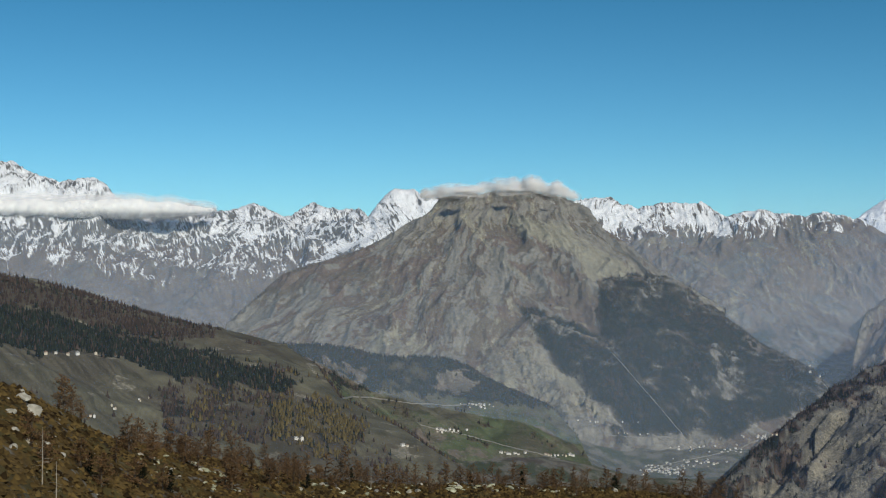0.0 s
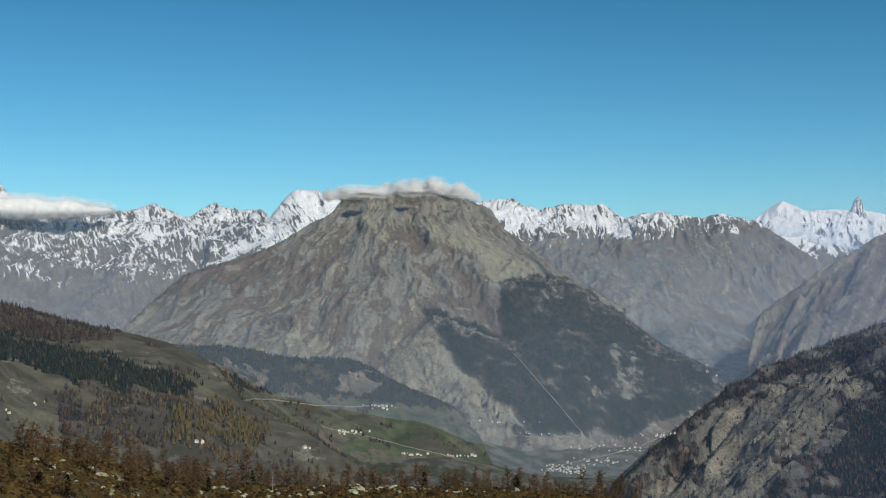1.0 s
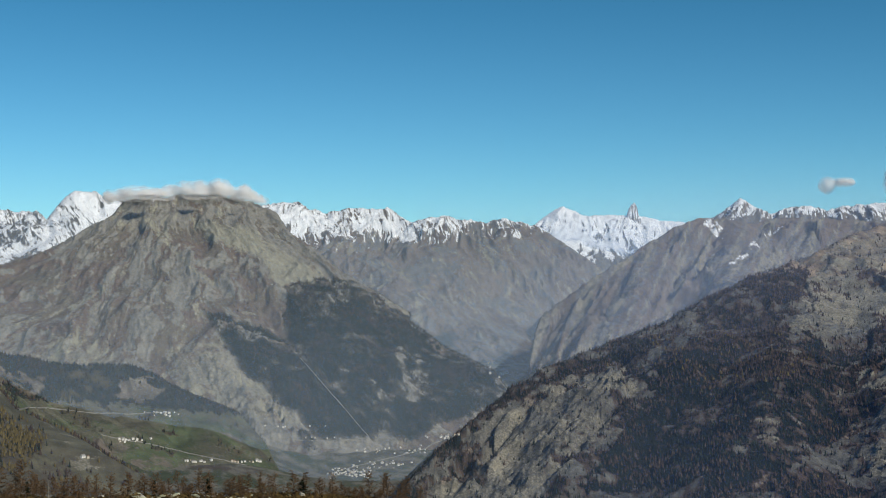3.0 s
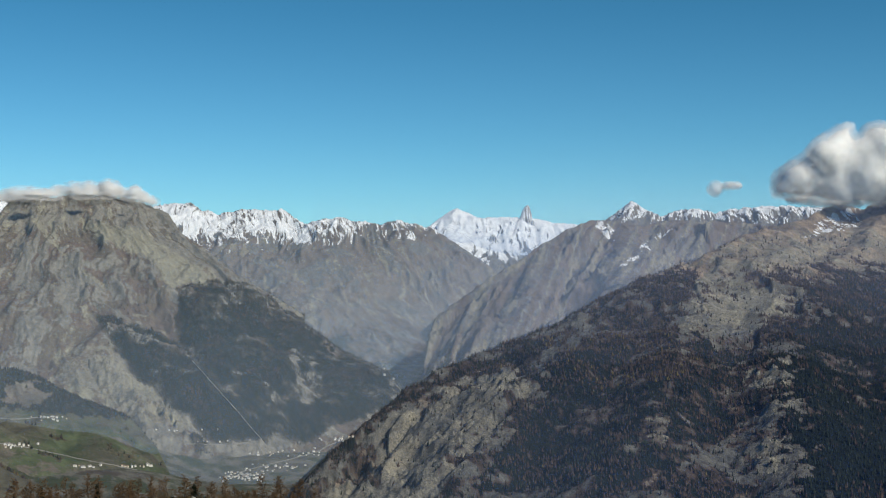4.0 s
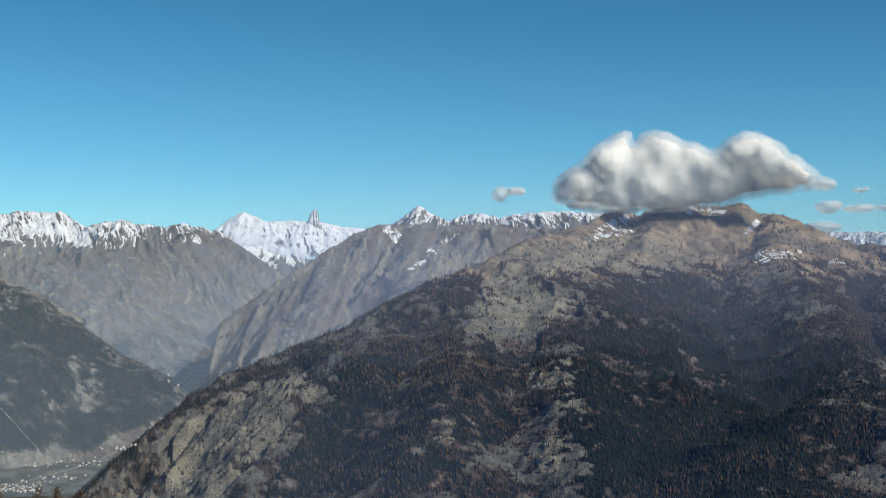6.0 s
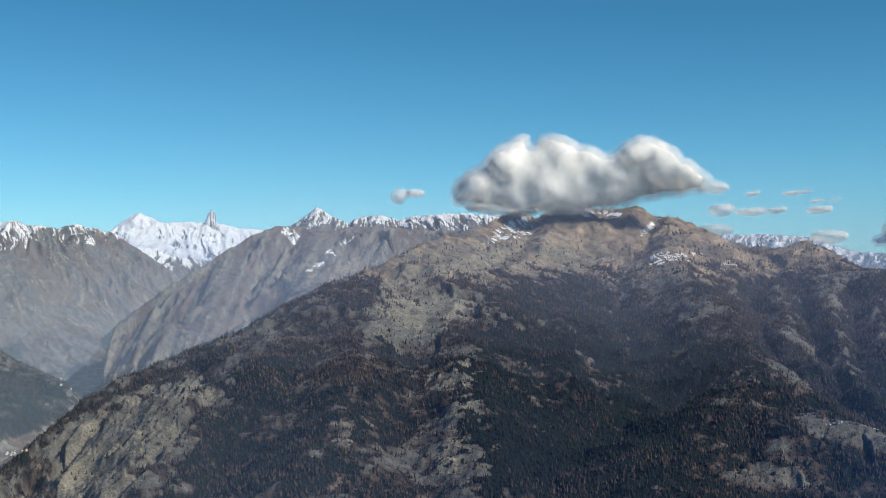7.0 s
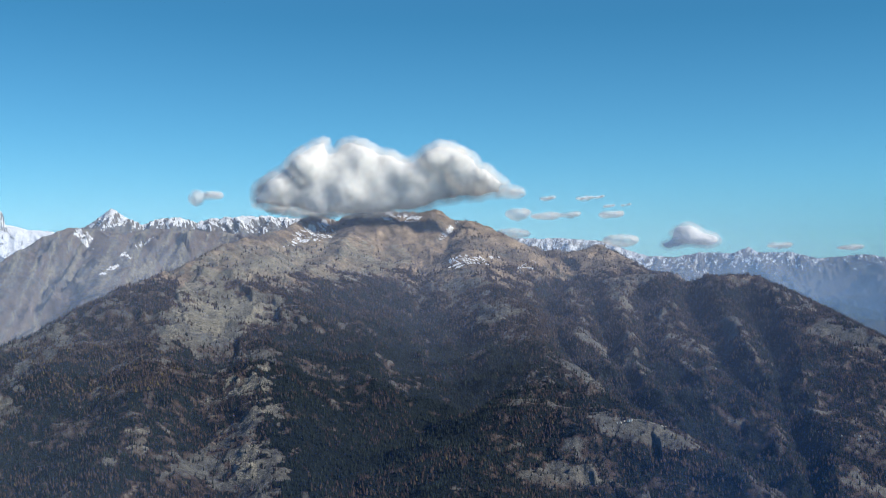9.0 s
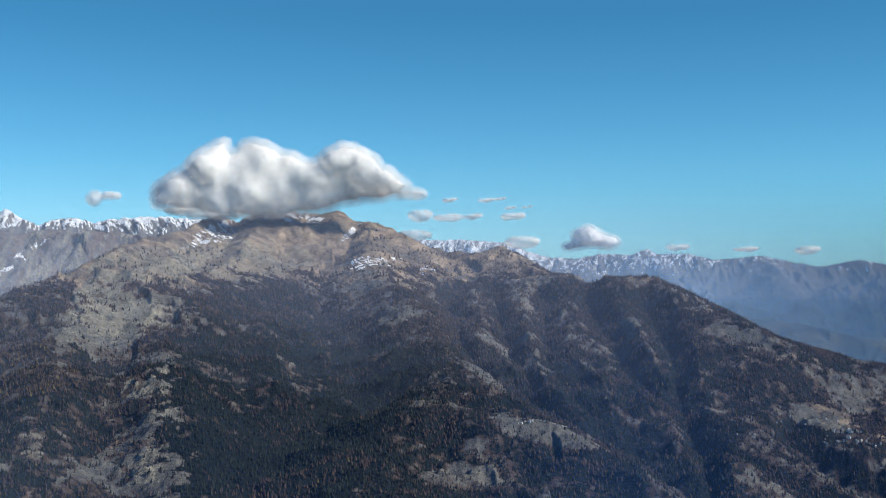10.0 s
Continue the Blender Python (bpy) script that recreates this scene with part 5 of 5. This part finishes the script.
    for s in (-1, 1):
        bm.faces.new([bm.verts.new(q) for q in ((s * w / 2, -d / 2, h), (s * w / 2, d / 2, h), (s * w / 2, 0, h + d * 0.32))])
    part("wall", bm, wall_mats[kind], base)
    bm = bmesh.new()
    for s in (-1, 1):
        a = [(-w * 0.56, s * d * 0.58, h - d * 0.05), (w * 0.56, s * d * 0.58, h - d * 0.05), (w * 0.56, 0, h + d * 0.33), (-w * 0.56, 0, h + d * 0.33)]
        low, up = [bm.verts.new(q) for q in a], [bm.verts.new((q[0], q[1], q[2] + 0.25)) for q in a]
        bm.faces.new(low)
        bm.faces.new(up)
        for k in range(4):
            bm.faces.new((low[k], low[(k + 1) % 4], up[(k + 1) % 4], up[k]))
    part("roof", bm, roof_mats[kind], base)
    bm = bmesh.new()
    bmesh.ops.create_cube(bm, size=1, matrix=Matrix.Translation((w * 0.2, 0.1, h + d * 0.33)) @ Matrix.Diagonal((0.5, 0.5, 1.6, 1)))
    part("chimney", bm, wall_mats[1], base)
    return base


def build_villages():
    rng = random.Random(9)
    kinds = [house(6.0, 4.6, 3.6, 0), house(7.5, 5.0, 4.4, 0), house(5.0, 4.2, 3.4, 1), house(9.5, 5.5, 3.6, 0)]
    used = set()
    groups = ((9.4, -8.9, 0.75, 0.22, 60, 0.8), (10.8, -8.55, 0.9, 0.16, 26, 0.7), (13.4, -7.42, 0.5, 0.10, 18, 0.8), (12.2, -8.0, 0.9, 0.14, 14, 0.7), (10.6, -7.9, 1.4, 0.12, 14, 0.7), (1.4, -6.3, 0.6, 0.07, 18, 0.7), (0.0, -7.36, 0.7, 0.05, 16, 0.8),
              (5.0, -8.35, 0.7, 0.06, 14, 0.8), (2.8, -8.3, 0.6, 0.05, 10, 0.7), (8.2, -7.4, 1.0, 0.05, 5, 0.6), (15.55, -4.15, 0.3, 0.10, 26, 1.0), (14.9, -3.4, 0.5, 0.12, 16, 0.9), (14.3, -3.0, 0.4, 0.06, 14, 0.9), (16.1, -4.7, 0.5, 0.05, 12, 1.0),
              (60.9, -6.35, 0.7, 0.06, 24, 0.75), (48.0, -6.22, 0.22, 0.02, 7, 0.7), (47.5, -6.3, 0.2, 0.02, 3, 0.6), (-15.6, -3.95, 0.6, 0.03, 5, 0.9), (-6.2, -7.7, 0.2, 0.02, 4, 0.8), (-13.8, -6.2, 0.2, 0.03, 3, 0.7), (-14.8, -6.6, 0.1, 0.02, 2, 0.7),
              (-5.2, -3.65, 0.1, 0.01, 2, 0.7), (-12.9, -5.9, 0.5, 0.1, 3, 0.6), (-1.7, -8.0, 0.25, 0.03, 4, 0.7), (7.0, -6.9, 1.2, 0.08, 8, 0.7), (59.0, -6.0, 1.2, 0.15, 8, 0.6), (61.4, -6.78, 0.9, 0.14, 30, 0.75), (57.0, -6.6, 1.5, 0.3, 6, 0.6))
    for az, el, wa, we, count, size in groups:
        for _ in range(count):
            a, e = az + rng.gauss(0, wa * 0.6), el + rng.gauss(0, we * 0.6)
            p = any_spot(a, e)
            kind = rng.choice(kinds)
            grow = 0.56 * size * rng.uniform(0.6, 1.15) * (1 + 0.3 * (math.hypot(p[0], p[1]) > 2900))
            m = pose(p[0], p[1], p[2] + 0.2, 0, 0, rng.choice((15, 105, 40)) + rng.uniform(-12, 12))
            ob = copy_thing(kind, m) if kind.name in used else kind
            used.add(kind.name)
            ob.matrix_basis = m @ Matrix.Diagonal((grow, grow, grow, 1))


build_villages()


ROADS = ([(-4.47, -5.83), (-3.02, -5.96), (-1.07, -6.19), (0.39, -6.28), (1.85, -6.26)], [(6.44, -7.39), (7.64, -7.51), (8.83, -7.54), (10.13, -7.42)], [(8.59, -8.86), (10.01, -8.50), (11.42, -8.18), (12.58, -7.89), (13.51, -7.47), (14.65, -7.13)],
         [(-1.07, -7.05), (-0.34, -7.24), (0.87, -7.48), (2.33, -7.86), (3.54, -8.18), (5.23, -8.52)], [(46.06, -5.91), (47.03, -5.86), (48.48, -6.21), (50.17, -6.53)])


def build_roads():
    """Pale country roads laid on the valley floor and the slopes."""
    gravel = plain("pale_gravel", [(0.3, (0.17, 0.165, 0.15)), (0.7, (0.29, 0.28, 0.255))], 0.3)
    for way in ROADS:
        bends = [p for a, b in zip(way, way[1:]) for p in ((a[0] + (b[0] - a[0]) * k / 10, a[1] + (b[1] - a[1]) * k / 10) for k in range(10))]
        places = [Vector(any_spot(*p)) for p in bends]
        places = [sum((places[min(max(i + j, 0), len(places) - 1)] for j in (-1, 0, 1)), Vector()) / 3 for i in range(len(places))]
        bm = bmesh.new()
        rows = []
        for i, p in enumerate(places):
            d = places[min(i + 1, len(places) - 1)] - places[max(i - 1, 0)]
            side = Vector((-d.y, d.x, 0)).normalized() * 0.85
            rows.append([bm.verts.new(p + side * k + Vector((0, 0, h))) for k, h in ((-1, -0.8), (-1, 0.7), (1, 0.7), (1, -0.8))])
        for r0, r1 in zip(rows, rows[1:]):
            for k in range(3):
                bm.faces.new((r0[k], r0[k + 1], r1[k + 1], r1[k]))
        me = bpy.data.meshes.new("road")
        bm.to_mesh(me)
        bm.free()
        me.materials.append(gravel)
        tagged(new("road", me), "pale narrow country road across meadows", "road", kind="structure")


build_roads()


def build_pipe():
    """The straight pressure pipe of the power station, laid down the wooded flank."""
    bm = bmesh.new()
    pts = []
    for k in range(60):
        f = k / 59
        p = place_on(MAIN, 7.2 + 3.0 * f, -3.95 - 3.45 * f)
        pts.append((p[0], p[1], p[2] + 1.2))
    pts = [tuple(sum(pts[min(max(i + j, 0), 59)][c] for j in (-2, -1, 0, 1, 2)) / 5 for c in range(3)) for i in range(60)]
    tube(bm, pts, [0.85] * 60, 6)
    base = new("pressure_pipe")
    tagged(base, "pale straight pressure pipe running down the wooded slope", "pipe")
    part("pipe", bm, plain("pale_concrete", [(0.3, (0.22, 0.21, 0.19)), (0.7, (0.36, 0.34, 0.31))], 0.2), base)


build_pipe()

# ---------------------------------------------------------------- clouds
def vnoise3(p, seed):
    i = np.floor(p)
    f = p - i
    u = f * f * (3 - 2 * f)
    out = 0
    for dx in (0, 1):
        for dy in (0, 1):
            for dz in (0, 1):
                h = (((i[:, 0] + dx).astype(np.int64) * 374761393 + (i[:, 1] + dy).astype(np.int64) * 668265263 + (i[:, 2] + dz).astype(np.int64) * 2147483647 + seed * 974634777) & 0xFFFFFFFF)
                h = ((h ^ (h >> 13)) * 1274126177) & 0xFFFFFFFF
                v = ((h ^ (h >> 16)) & 0xFFFF) / 65536.0
                out = out + v * (u[:, 0] if dx else 1 - u[:, 0]) * (u[:, 1] if dy else 1 - u[:, 1]) * (u[:, 2] if dz else 1 - u[:, 2])
    return out - 0.5


def fbm3(p, octaves, seed, gain=0.5):
    return sum(gain ** o * vnoise3(p * 2 ** o + 13.7 * o, seed + o) for o in range(octaves))


def cloud_material(name, density, colour=(0.98, 0.98, 0.98), scale=0.02, through_light=0.5):
    m, n, l, p = nodes_of(name)
    n.remove(p)
    d, t, c = n.new("ShaderNodeBsdfDiffuse"), n.new("ShaderNodeBsdfTranslucent"), n.new("ShaderNodeBsdfTransparent")
    d.inputs[0].default_value = t.inputs[0].default_value = (*colour, 1)
    # light scatters many times inside a cloud, so its shading is softer than that of a solid skin
    geo, soft, less = n.new("ShaderNodeNewGeometry"), n.new("ShaderNodeVectorMath"), n.new("ShaderNodeVectorMath")
    less.operation, less.inputs[3].default_value = "SCALE", 0.3
    l.new(geo.outputs["Normal"], less.inputs[0])
    soft.operation, soft.inputs[1].default_value = "ADD", (0.26, -0.46, 0.42)
    l.new(less.outputs[0], soft.inputs[0])
    unit = n.new("ShaderNodeVectorMath")
    unit.operation = "NORMALIZE"
    l.new(soft.outputs[0], unit.inputs[0])
    l.new(unit.outputs[0], d.inputs["Normal"])
    body, veil = n.new("ShaderNodeMixShader"), n.new("ShaderNodeMixShader")
    body.inputs[0].default_value = through_light
    l.new(d.outputs[0], body.inputs[1])
    l.new(t.outputs[0], body.inputs[2])
    f = noise_node(n, l, scale, 6, 0.6)
    r = n.new("ShaderNodeMapRange")
    r.inputs["From Min"].default_value, r.inputs["From Max"].default_value = 0.3, 0.7
    r.inputs["To Min"].default_value, r.inputs["To Max"].default_value = density[0], density[1]
    l.new(f, r.inputs["Value"])
    l.new(r.outputs[0], veil.inputs[0])
    l.new(c.outputs[0], veil.inputs[1])
    l.new(body.outputs[0], veil.inputs[2])
    l.new(veil.outputs[0], n["Material Output"].inputs[0])
    return m


def cloud_body():
    """The dense inside of a cloud: light wanders deep through it before it leaves."""
    m, n, l, p = nodes_of("cloud_body")
    p.inputs["Base Color"].default_value = (0.995, 0.995, 0.995, 1)
    p.inputs["Subsurface Weight"].default_value, p.inputs["Subsurface Scale"].default_value = 1.0, 90.0
    p.inputs["Subsurface Radius"].default_value = (1.0, 1.0, 1.0)
    p.inputs["Roughness"].default_value, p.inputs["Specular IOR Level"].default_value = 1.0, 0.0
    return m


cloud_core = cloud_body()
cloud_veil = cloud_material("cloud_veil", (0.02, 0.13), scale=0.05)
wisp_mat = cloud_material("cloud_wisp", (0.0, 0.24), scale=0.03, through_light=0.5)


def puff_skin(puffs, voxel, deep=0.8, calm=12):
    """One surface round all the puffs."""
    bm = bmesh.new()
    for az, el, r, w, h in puffs:
        c = spot(az, el, r)
        bmesh.ops.create_icosphere(bm, subdivisions=2, radius=1, matrix=Matrix.Translation(c) @ Matrix.Rotation(-radians(az), 4, "Z") @ Matrix.Diagonal((w, w * deep, h, 1)))
    me = bpy.data.meshes.new("cloud_puffs")
    bm.to_mesh(me)
    bm.free()
    ob = new("cloud_puffs", me)
    mod = ob.modifiers.new("skin", "REMESH")
    mod.mode, mod.voxel_size = "VOXEL", voxel
    soft = ob.modifiers.new("soft", "SMOOTH")
    soft.factor, soft.iterations = 0.5, calm
    made = bpy.data.meshes.new_from_object(ob.evaluated_get(bpy.context.evaluated_depsgraph_get()))
    bpy.data.objects.remove(ob)
    return made


def puff_mesh(skin, swell, seed, flat=None, shift=0.0, fuzz=0, rough=1.0):
    """The skin of the puffs billowed by noise."""
    made = skin.copy()
    co = np.zeros(len(made.vertices) * 3)
    no = np.zeros(len(made.vertices) * 3)
    made.vertices.foreach_get("co", co)
    made.vertices.foreach_get("normal", no)
    co, no = co.reshape(-1, 3), no.reshape(-1, 3)
    size = swell
    lump = rough * size * (0.7 * np.abs(fbm3(co / (size * 3.0), 4, seed, 0.6)) + 0.7 * fbm3(co / (size * 4.5), 2, seed + 40) + 0.4 * fbm3(co / (size * 1.3), 4, fuzz + 90, 0.55) - 0.3) + shift
    if flat is not None:
        lump = lump * (0.35 + 0.65 * smooth(flat, flat + 2.5 * size, co[:, 2]))
    co = co + no * lump[:, None]
    made.vertices.foreach_set("co", co.ravel())
    made.polygons.foreach_set("use_smooth", np.ones(len(made.polygons), bool))
    made.update()
    return made


def cloud(puffs, voxel, swell, seed, label, veils=9, step=0.18, flat=None, deep=0.8, rough=1.0, calm=12):
    base = new("cloud")
    tagged(base, label, "cloud")
    base.location = spot(*puffs[0][:3])
    bpy.context.view_layer.update()
    back = Matrix.Translation(base.location).inverted()
    shells = [("body", -0.4 * swell, cloud_core, seed)]
    shells += [("veil", swell * (step * k - 0.3), cloud_veil, seed + k) for k in range(veils)]
    skin = puff_skin(puffs, voxel, deep, calm)
    for name, shift, mat, fuzz in shells:
        me = puff_mesh(skin, swell, seed, flat, shift, fuzz, rough)
        me.transform(back)
        me.materials.append(mat)
        ob = new(name, me)
        ob.parent = base
    return base


def wisp(puffs, voxel, swell, seed, label, density=5):
    base = new("cloud")
    tagged(base, label, "cloud")
    base.location = spot(*puffs[0][:3])
    back = Matrix.Translation(base.location).inverted()
    skin = puff_skin(puffs, voxel)
    for k in range(density):
        me = puff_mesh(skin, swell, seed, None, swell * (0.35 - 0.22 * k), seed + 7 * k)
        me.transform(back)
        me.materials.append(wisp_mat)
        ob = new("veil", me)
        ob.parent = base
    return base




def billows(top, floor, r, count, small, large, seed):
    """Billows of many sizes that fill a cloud's outline, given as bearings and height angles of its top and floor."""
    rng = random.Random(seed)
    out = []
    while len(out) < count:
        az = rng.uniform(top[0][0], top[-1][0])
        hi, lo = np.interp(az, *zip(*top)), np.interp(az, *zip(*floor))
        size = rng.uniform(small, large)
        half = math.degrees(size / r)
        if hi - lo > 1.7 * half and az - half * 0.8 > top[0][0] and az + half * 0.8 < top[-1][0]:
            el = rng.choice((hi - half, rng.uniform(lo + half * 0.8, hi - half), rng.uniform(lo + half * 0.8, hi - half)))
            out.append((az, float(el), r + rng.uniform(-45, 45), size * 1.1, size * 0.95))
    return out


CLOUD_TOP = [(31.4, 3.6), (32.4, 4.1), (33.4, 4.95), (34.0, 5.45), (34.9, 6.0), (35.7, 6.1), (36.7, 5.8), (37.6, 5.45), (38.3, 5.05), (38.8, 4.95), (39.3, 5.45), (40.0, 5.85), (40.8, 5.55), (41.4, 5.0), (42.2, 4.5), (43.3, 3.85)]
CLOUD_FLOOR = [(31.4, 3.1), (33.0, 2.65), (34.5, 2.4), (36.0, 2.45), (38.0, 2.65), (39.5, 2.95), (40.5, 3.1), (42.0, 3.25), (43.3, 3.35)]
cloud([(36.0, 3.95, 2590, 98, 66), (37.2, 3.85, 2590, 92, 60), (38.4, 3.75, 2590, 80, 50), (34.6, 3.65, 2590, 70, 50), (33.2, 3.4, 2590, 54, 28), (40.1, 4.3, 2590, 56, 50), (41.5, 3.95, 2590, 48, 28)] + billows(CLOUD_TOP, CLOUD_FLOOR, 2590, 80, 12, 34, 6), 7, 11, 3,
      "big white cumulus cloud resting on the mountain summit", flat=432, deep=0.42, rough=0.7, calm=22, veils=9, step=0.17)
wisp([(34.4, 2.62, 2590, 50, 9), (33.2, 2.8, 2590, 45, 9), (42.9, 3.6, 2590, 34, 12)], 4, 9, 13, "torn grey mist under the big cloud", 5)
cloud([(50.4, 1.75, 4400, 60, 34), (50.9, 1.5, 4400, 70, 26), (49.9, 1.35, 4400, 50, 22)], 6, 16, 7, "small bright cumulus cloud over the far range", veils=6, step=0.15)
wisp([(29.5, 3.3, 2700, 18, 16), (30.2, 3.4, 2700, 22, 8)], 3, 8, 9, "small grey cloud wisp in the blue sky")
for i, (a, e, w, h) in enumerate(((43.2, 2.65, 40, 16), (44.4, 2.55, 50, 9), (44.4, 3.3, 22, 5), (45.4, 2.6, 30, 7), (46.0, 3.3, 26, 6), (46.6, 3.35, 16, 6), (47.2, 2.6, 40, 10), (47.0, 2.95, 16, 5), (47.7, 3.0, 12, 4), (47.6, 1.5, 60, 16), (57, 1.15, 40, 6), (54.2, 1.25, 40, 8), (43, 1.8, 60, 12), (59.5, 1.1, 40, 10))):
    wisp([(a, e, 3300, w * 0.8, h), (a + 0.3, e + 0.05, 3300, w * 0.5, h * 0.7)], 4, 7, 20 + i, "small flat grey cloud hanging in the blue sky")
CAP_TOP = [(-1.2, 2.9), (-0.2, 3.15), (0.8, 3.25), (1.6, 3.2), (2.4, 3.5), (3.2, 3.65), (3.9, 3.5), (4.6, 3.35), (5.3, 3.15), (6.0, 2.8)]
CAP_FLOOR = [(-1.2, 2.6), (0.5, 2.75), (2.5, 2.75), (4.5, 2.65), (6.0, 2.4)]
wisp([(2.9, 3.1, 2990, 55, 22), (0.6, 2.95, 2990, 60, 14), (4.6, 3.0, 2990, 45, 15), (-0.6, 2.85, 2990, 30, 8)] + billows(CAP_TOP, CAP_FLOOR, 2990, 30, 6, 14, 8), 5, 14, 41, "thin grey cloud cap on the mountain top", 9)
wisp([(3.2, 2.95, 2950, 55, 9), (1.0, 2.88, 2950, 55, 7), (4.8, 2.8, 2950, 30, 6), (-0.3, 2.8, 2950, 35, 6)], 4, 9, 47, "faint mist drifting before the mountain top", 2)
# scraps added to throw dark shadow patches on the face below the crest
for i, (a, e, w, h) in enumerate(((0.85, 2.95, 26, 5), (2.95, 3.0, 22, 5), (4.8, 2.85, 10, 5))):
    wisp([(a, e, 2865, w, h), (a + 0.2, e + 0.05, 2865, w * 0.6, h)], 3, 4, 61 + i, "dense grey cloud scrap added to cast shadow on the mountain top", 12)
cloud([(-18.5, 2.1, 3960, 130, 34), (-17, 2.1, 3960, 120, 37), (-15.2, 2.12, 3960, 120, 35), (-13.4, 2.15, 3965, 110, 34), (-11.8, 2.15, 3975, 95, 30), (-10.5, 2.12, 3980, 70, 20), (-20.5, 2.1, 3960, 130, 34)], 14, 15, 51, "long white cloud bank lying along the snowy range", veils=9, step=0.16, flat=455)


# ---------------------------------------------------------------- sheets that paint in haze
def haze(arcs, low, high, density, colour, label, ends=0.0, lean=0.0):
    """Stand-in for haze: upright see-through tinted sheets, at arcs of bearings and a distance, that fade out upwards.
    """
    m, n, l, p = nodes_of("haze")
    n.remove(p)
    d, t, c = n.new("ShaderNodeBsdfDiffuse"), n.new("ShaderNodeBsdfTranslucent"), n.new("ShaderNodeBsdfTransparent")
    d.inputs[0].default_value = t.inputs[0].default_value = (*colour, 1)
    even = n.new("ShaderNodeCombineXYZ")  # one fixed normal, so the tint is lit alike whichever way the sheet is turned
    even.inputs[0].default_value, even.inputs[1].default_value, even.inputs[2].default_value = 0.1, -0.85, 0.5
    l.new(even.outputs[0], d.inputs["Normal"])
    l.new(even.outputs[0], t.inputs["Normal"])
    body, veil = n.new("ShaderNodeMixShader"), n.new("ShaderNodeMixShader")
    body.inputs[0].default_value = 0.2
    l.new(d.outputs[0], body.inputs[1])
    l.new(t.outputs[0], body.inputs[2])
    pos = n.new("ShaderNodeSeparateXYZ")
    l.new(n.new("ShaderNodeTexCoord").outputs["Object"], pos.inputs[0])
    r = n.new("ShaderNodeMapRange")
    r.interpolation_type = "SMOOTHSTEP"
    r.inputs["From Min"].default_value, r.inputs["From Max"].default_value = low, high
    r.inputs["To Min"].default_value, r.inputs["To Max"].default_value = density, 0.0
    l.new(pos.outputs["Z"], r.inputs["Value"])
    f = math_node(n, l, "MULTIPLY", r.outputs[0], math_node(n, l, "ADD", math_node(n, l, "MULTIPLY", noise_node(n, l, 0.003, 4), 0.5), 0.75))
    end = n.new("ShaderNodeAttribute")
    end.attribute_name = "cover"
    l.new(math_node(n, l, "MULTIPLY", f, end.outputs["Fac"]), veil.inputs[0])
    l.new(c.outputs[0], veil.inputs[1])
    l.new(body.outputs[0], veil.inputs[2])
    l.new(veil.outputs[0], n["Material Output"].inputs[0])
    co, quads, thin = [], [], []
    first, last = arcs[0][0], arcs[-1][1]
    for a0, a1, r_ in arcs:
        az = np.linspace(a0, a1, max(3, int((a1 - a0) * 1.5)))
        k = np.arange(len(az) - 1) + 2 * sum(len(t_) for t_ in thin[::2])
        quads.append(np.stack([k, k + 1, k + 1 + len(az), k + len(az)], -1))
        for zz in (-60.0, high):
            q = r_ + lean * (zz > 0)
            co.append(np.stack([q * np.sin(np.radians(az)), q * np.cos(np.radians(az)), np.full(az.shape, zz)], -1))
            thin.append(smooth(0, ends + 0.01, np.minimum(az - first, last - az)))
    thin = np.concatenate(thin)
    ob = sheet("haze", np.concatenate(co), np.concatenate(quads), np.stack([thin] * 3, -1), m)
    return tagged(ob, label, "haze", kind="structure")


# the sheets' colours put the blue of distant air over the land behind them
HAZE_TINT = (0.44, 0.585, 0.78)
haze([(-45, 34, 900)], 150, 560, 0.032, HAZE_TINT, "blue-tinted sheet standing in for haze before the slopes", 12)
# its strong blue also paints the cool shade onto the wooded face
haze([(10, 75, 1150)], 140, 520, 0.026, (0.12, 0.32, 0.95), "sheet tinting the wooded mountain with haze and blue shade", 14)
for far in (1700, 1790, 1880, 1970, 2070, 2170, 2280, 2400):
    haze([(14, 80, far)], 330, 560, 0.022, (0.38, 0.49, 0.78), "blue-tinted sheet standing in for haze over the upper slopes", 12, 120)
haze([(42, 80, 1165)], 120, 460, 0.08, (0.13, 0.35, 0.92), "blue-tinted sheet standing in for haze rising from the side valley", 12, 120)
haze([(-35, 16, 1790), (16, 29, 2300), (29, 33.5, 2720), (33.5, 50, 2900), (50, 70, 2420)], 150, 560, 0.13, HAZE_TINT, "blue-tinted sheet standing in for haze over the valley")
haze([(-35, -9.5, 2900), (-9.5, 12.2, 3150), (12.2, 17, 2980), (17, 21, 3300), (21, 29, 3680), (29, 36, 3830), (36, 70, 3100)], 200, 620, 0.15, HAZE_TINT, "blue-tinted sheet standing in for haze behind the mountain")
haze([(50, 80, 2600)], 120, 560, 0.30, (0.30, 0.58, 0.98), "deep blue tinted sheet standing in for haze over the wide valley", 3, 320)
haze([(43, 75, 3350)], 180, 480, 0.17, (0.30, 0.54, 0.92), "blue-tinted sheet standing in for haze in the side valley", 5, 250)
haze([(12, 44, 4420), (44, 70, 4050)], 250, 640, 0.30, (0.36, 0.55, 0.88), "blue-tinted sheet standing in for haze before the far range", 0.0, 150)
# added to lighten the slab ridge's shadow on the valley floor
haze([(10.5, 19.5, 2740)], 120, 330, 0.06, HAZE_TINT, "pale see-through sheet lightening the narrow valley as haze", 3)
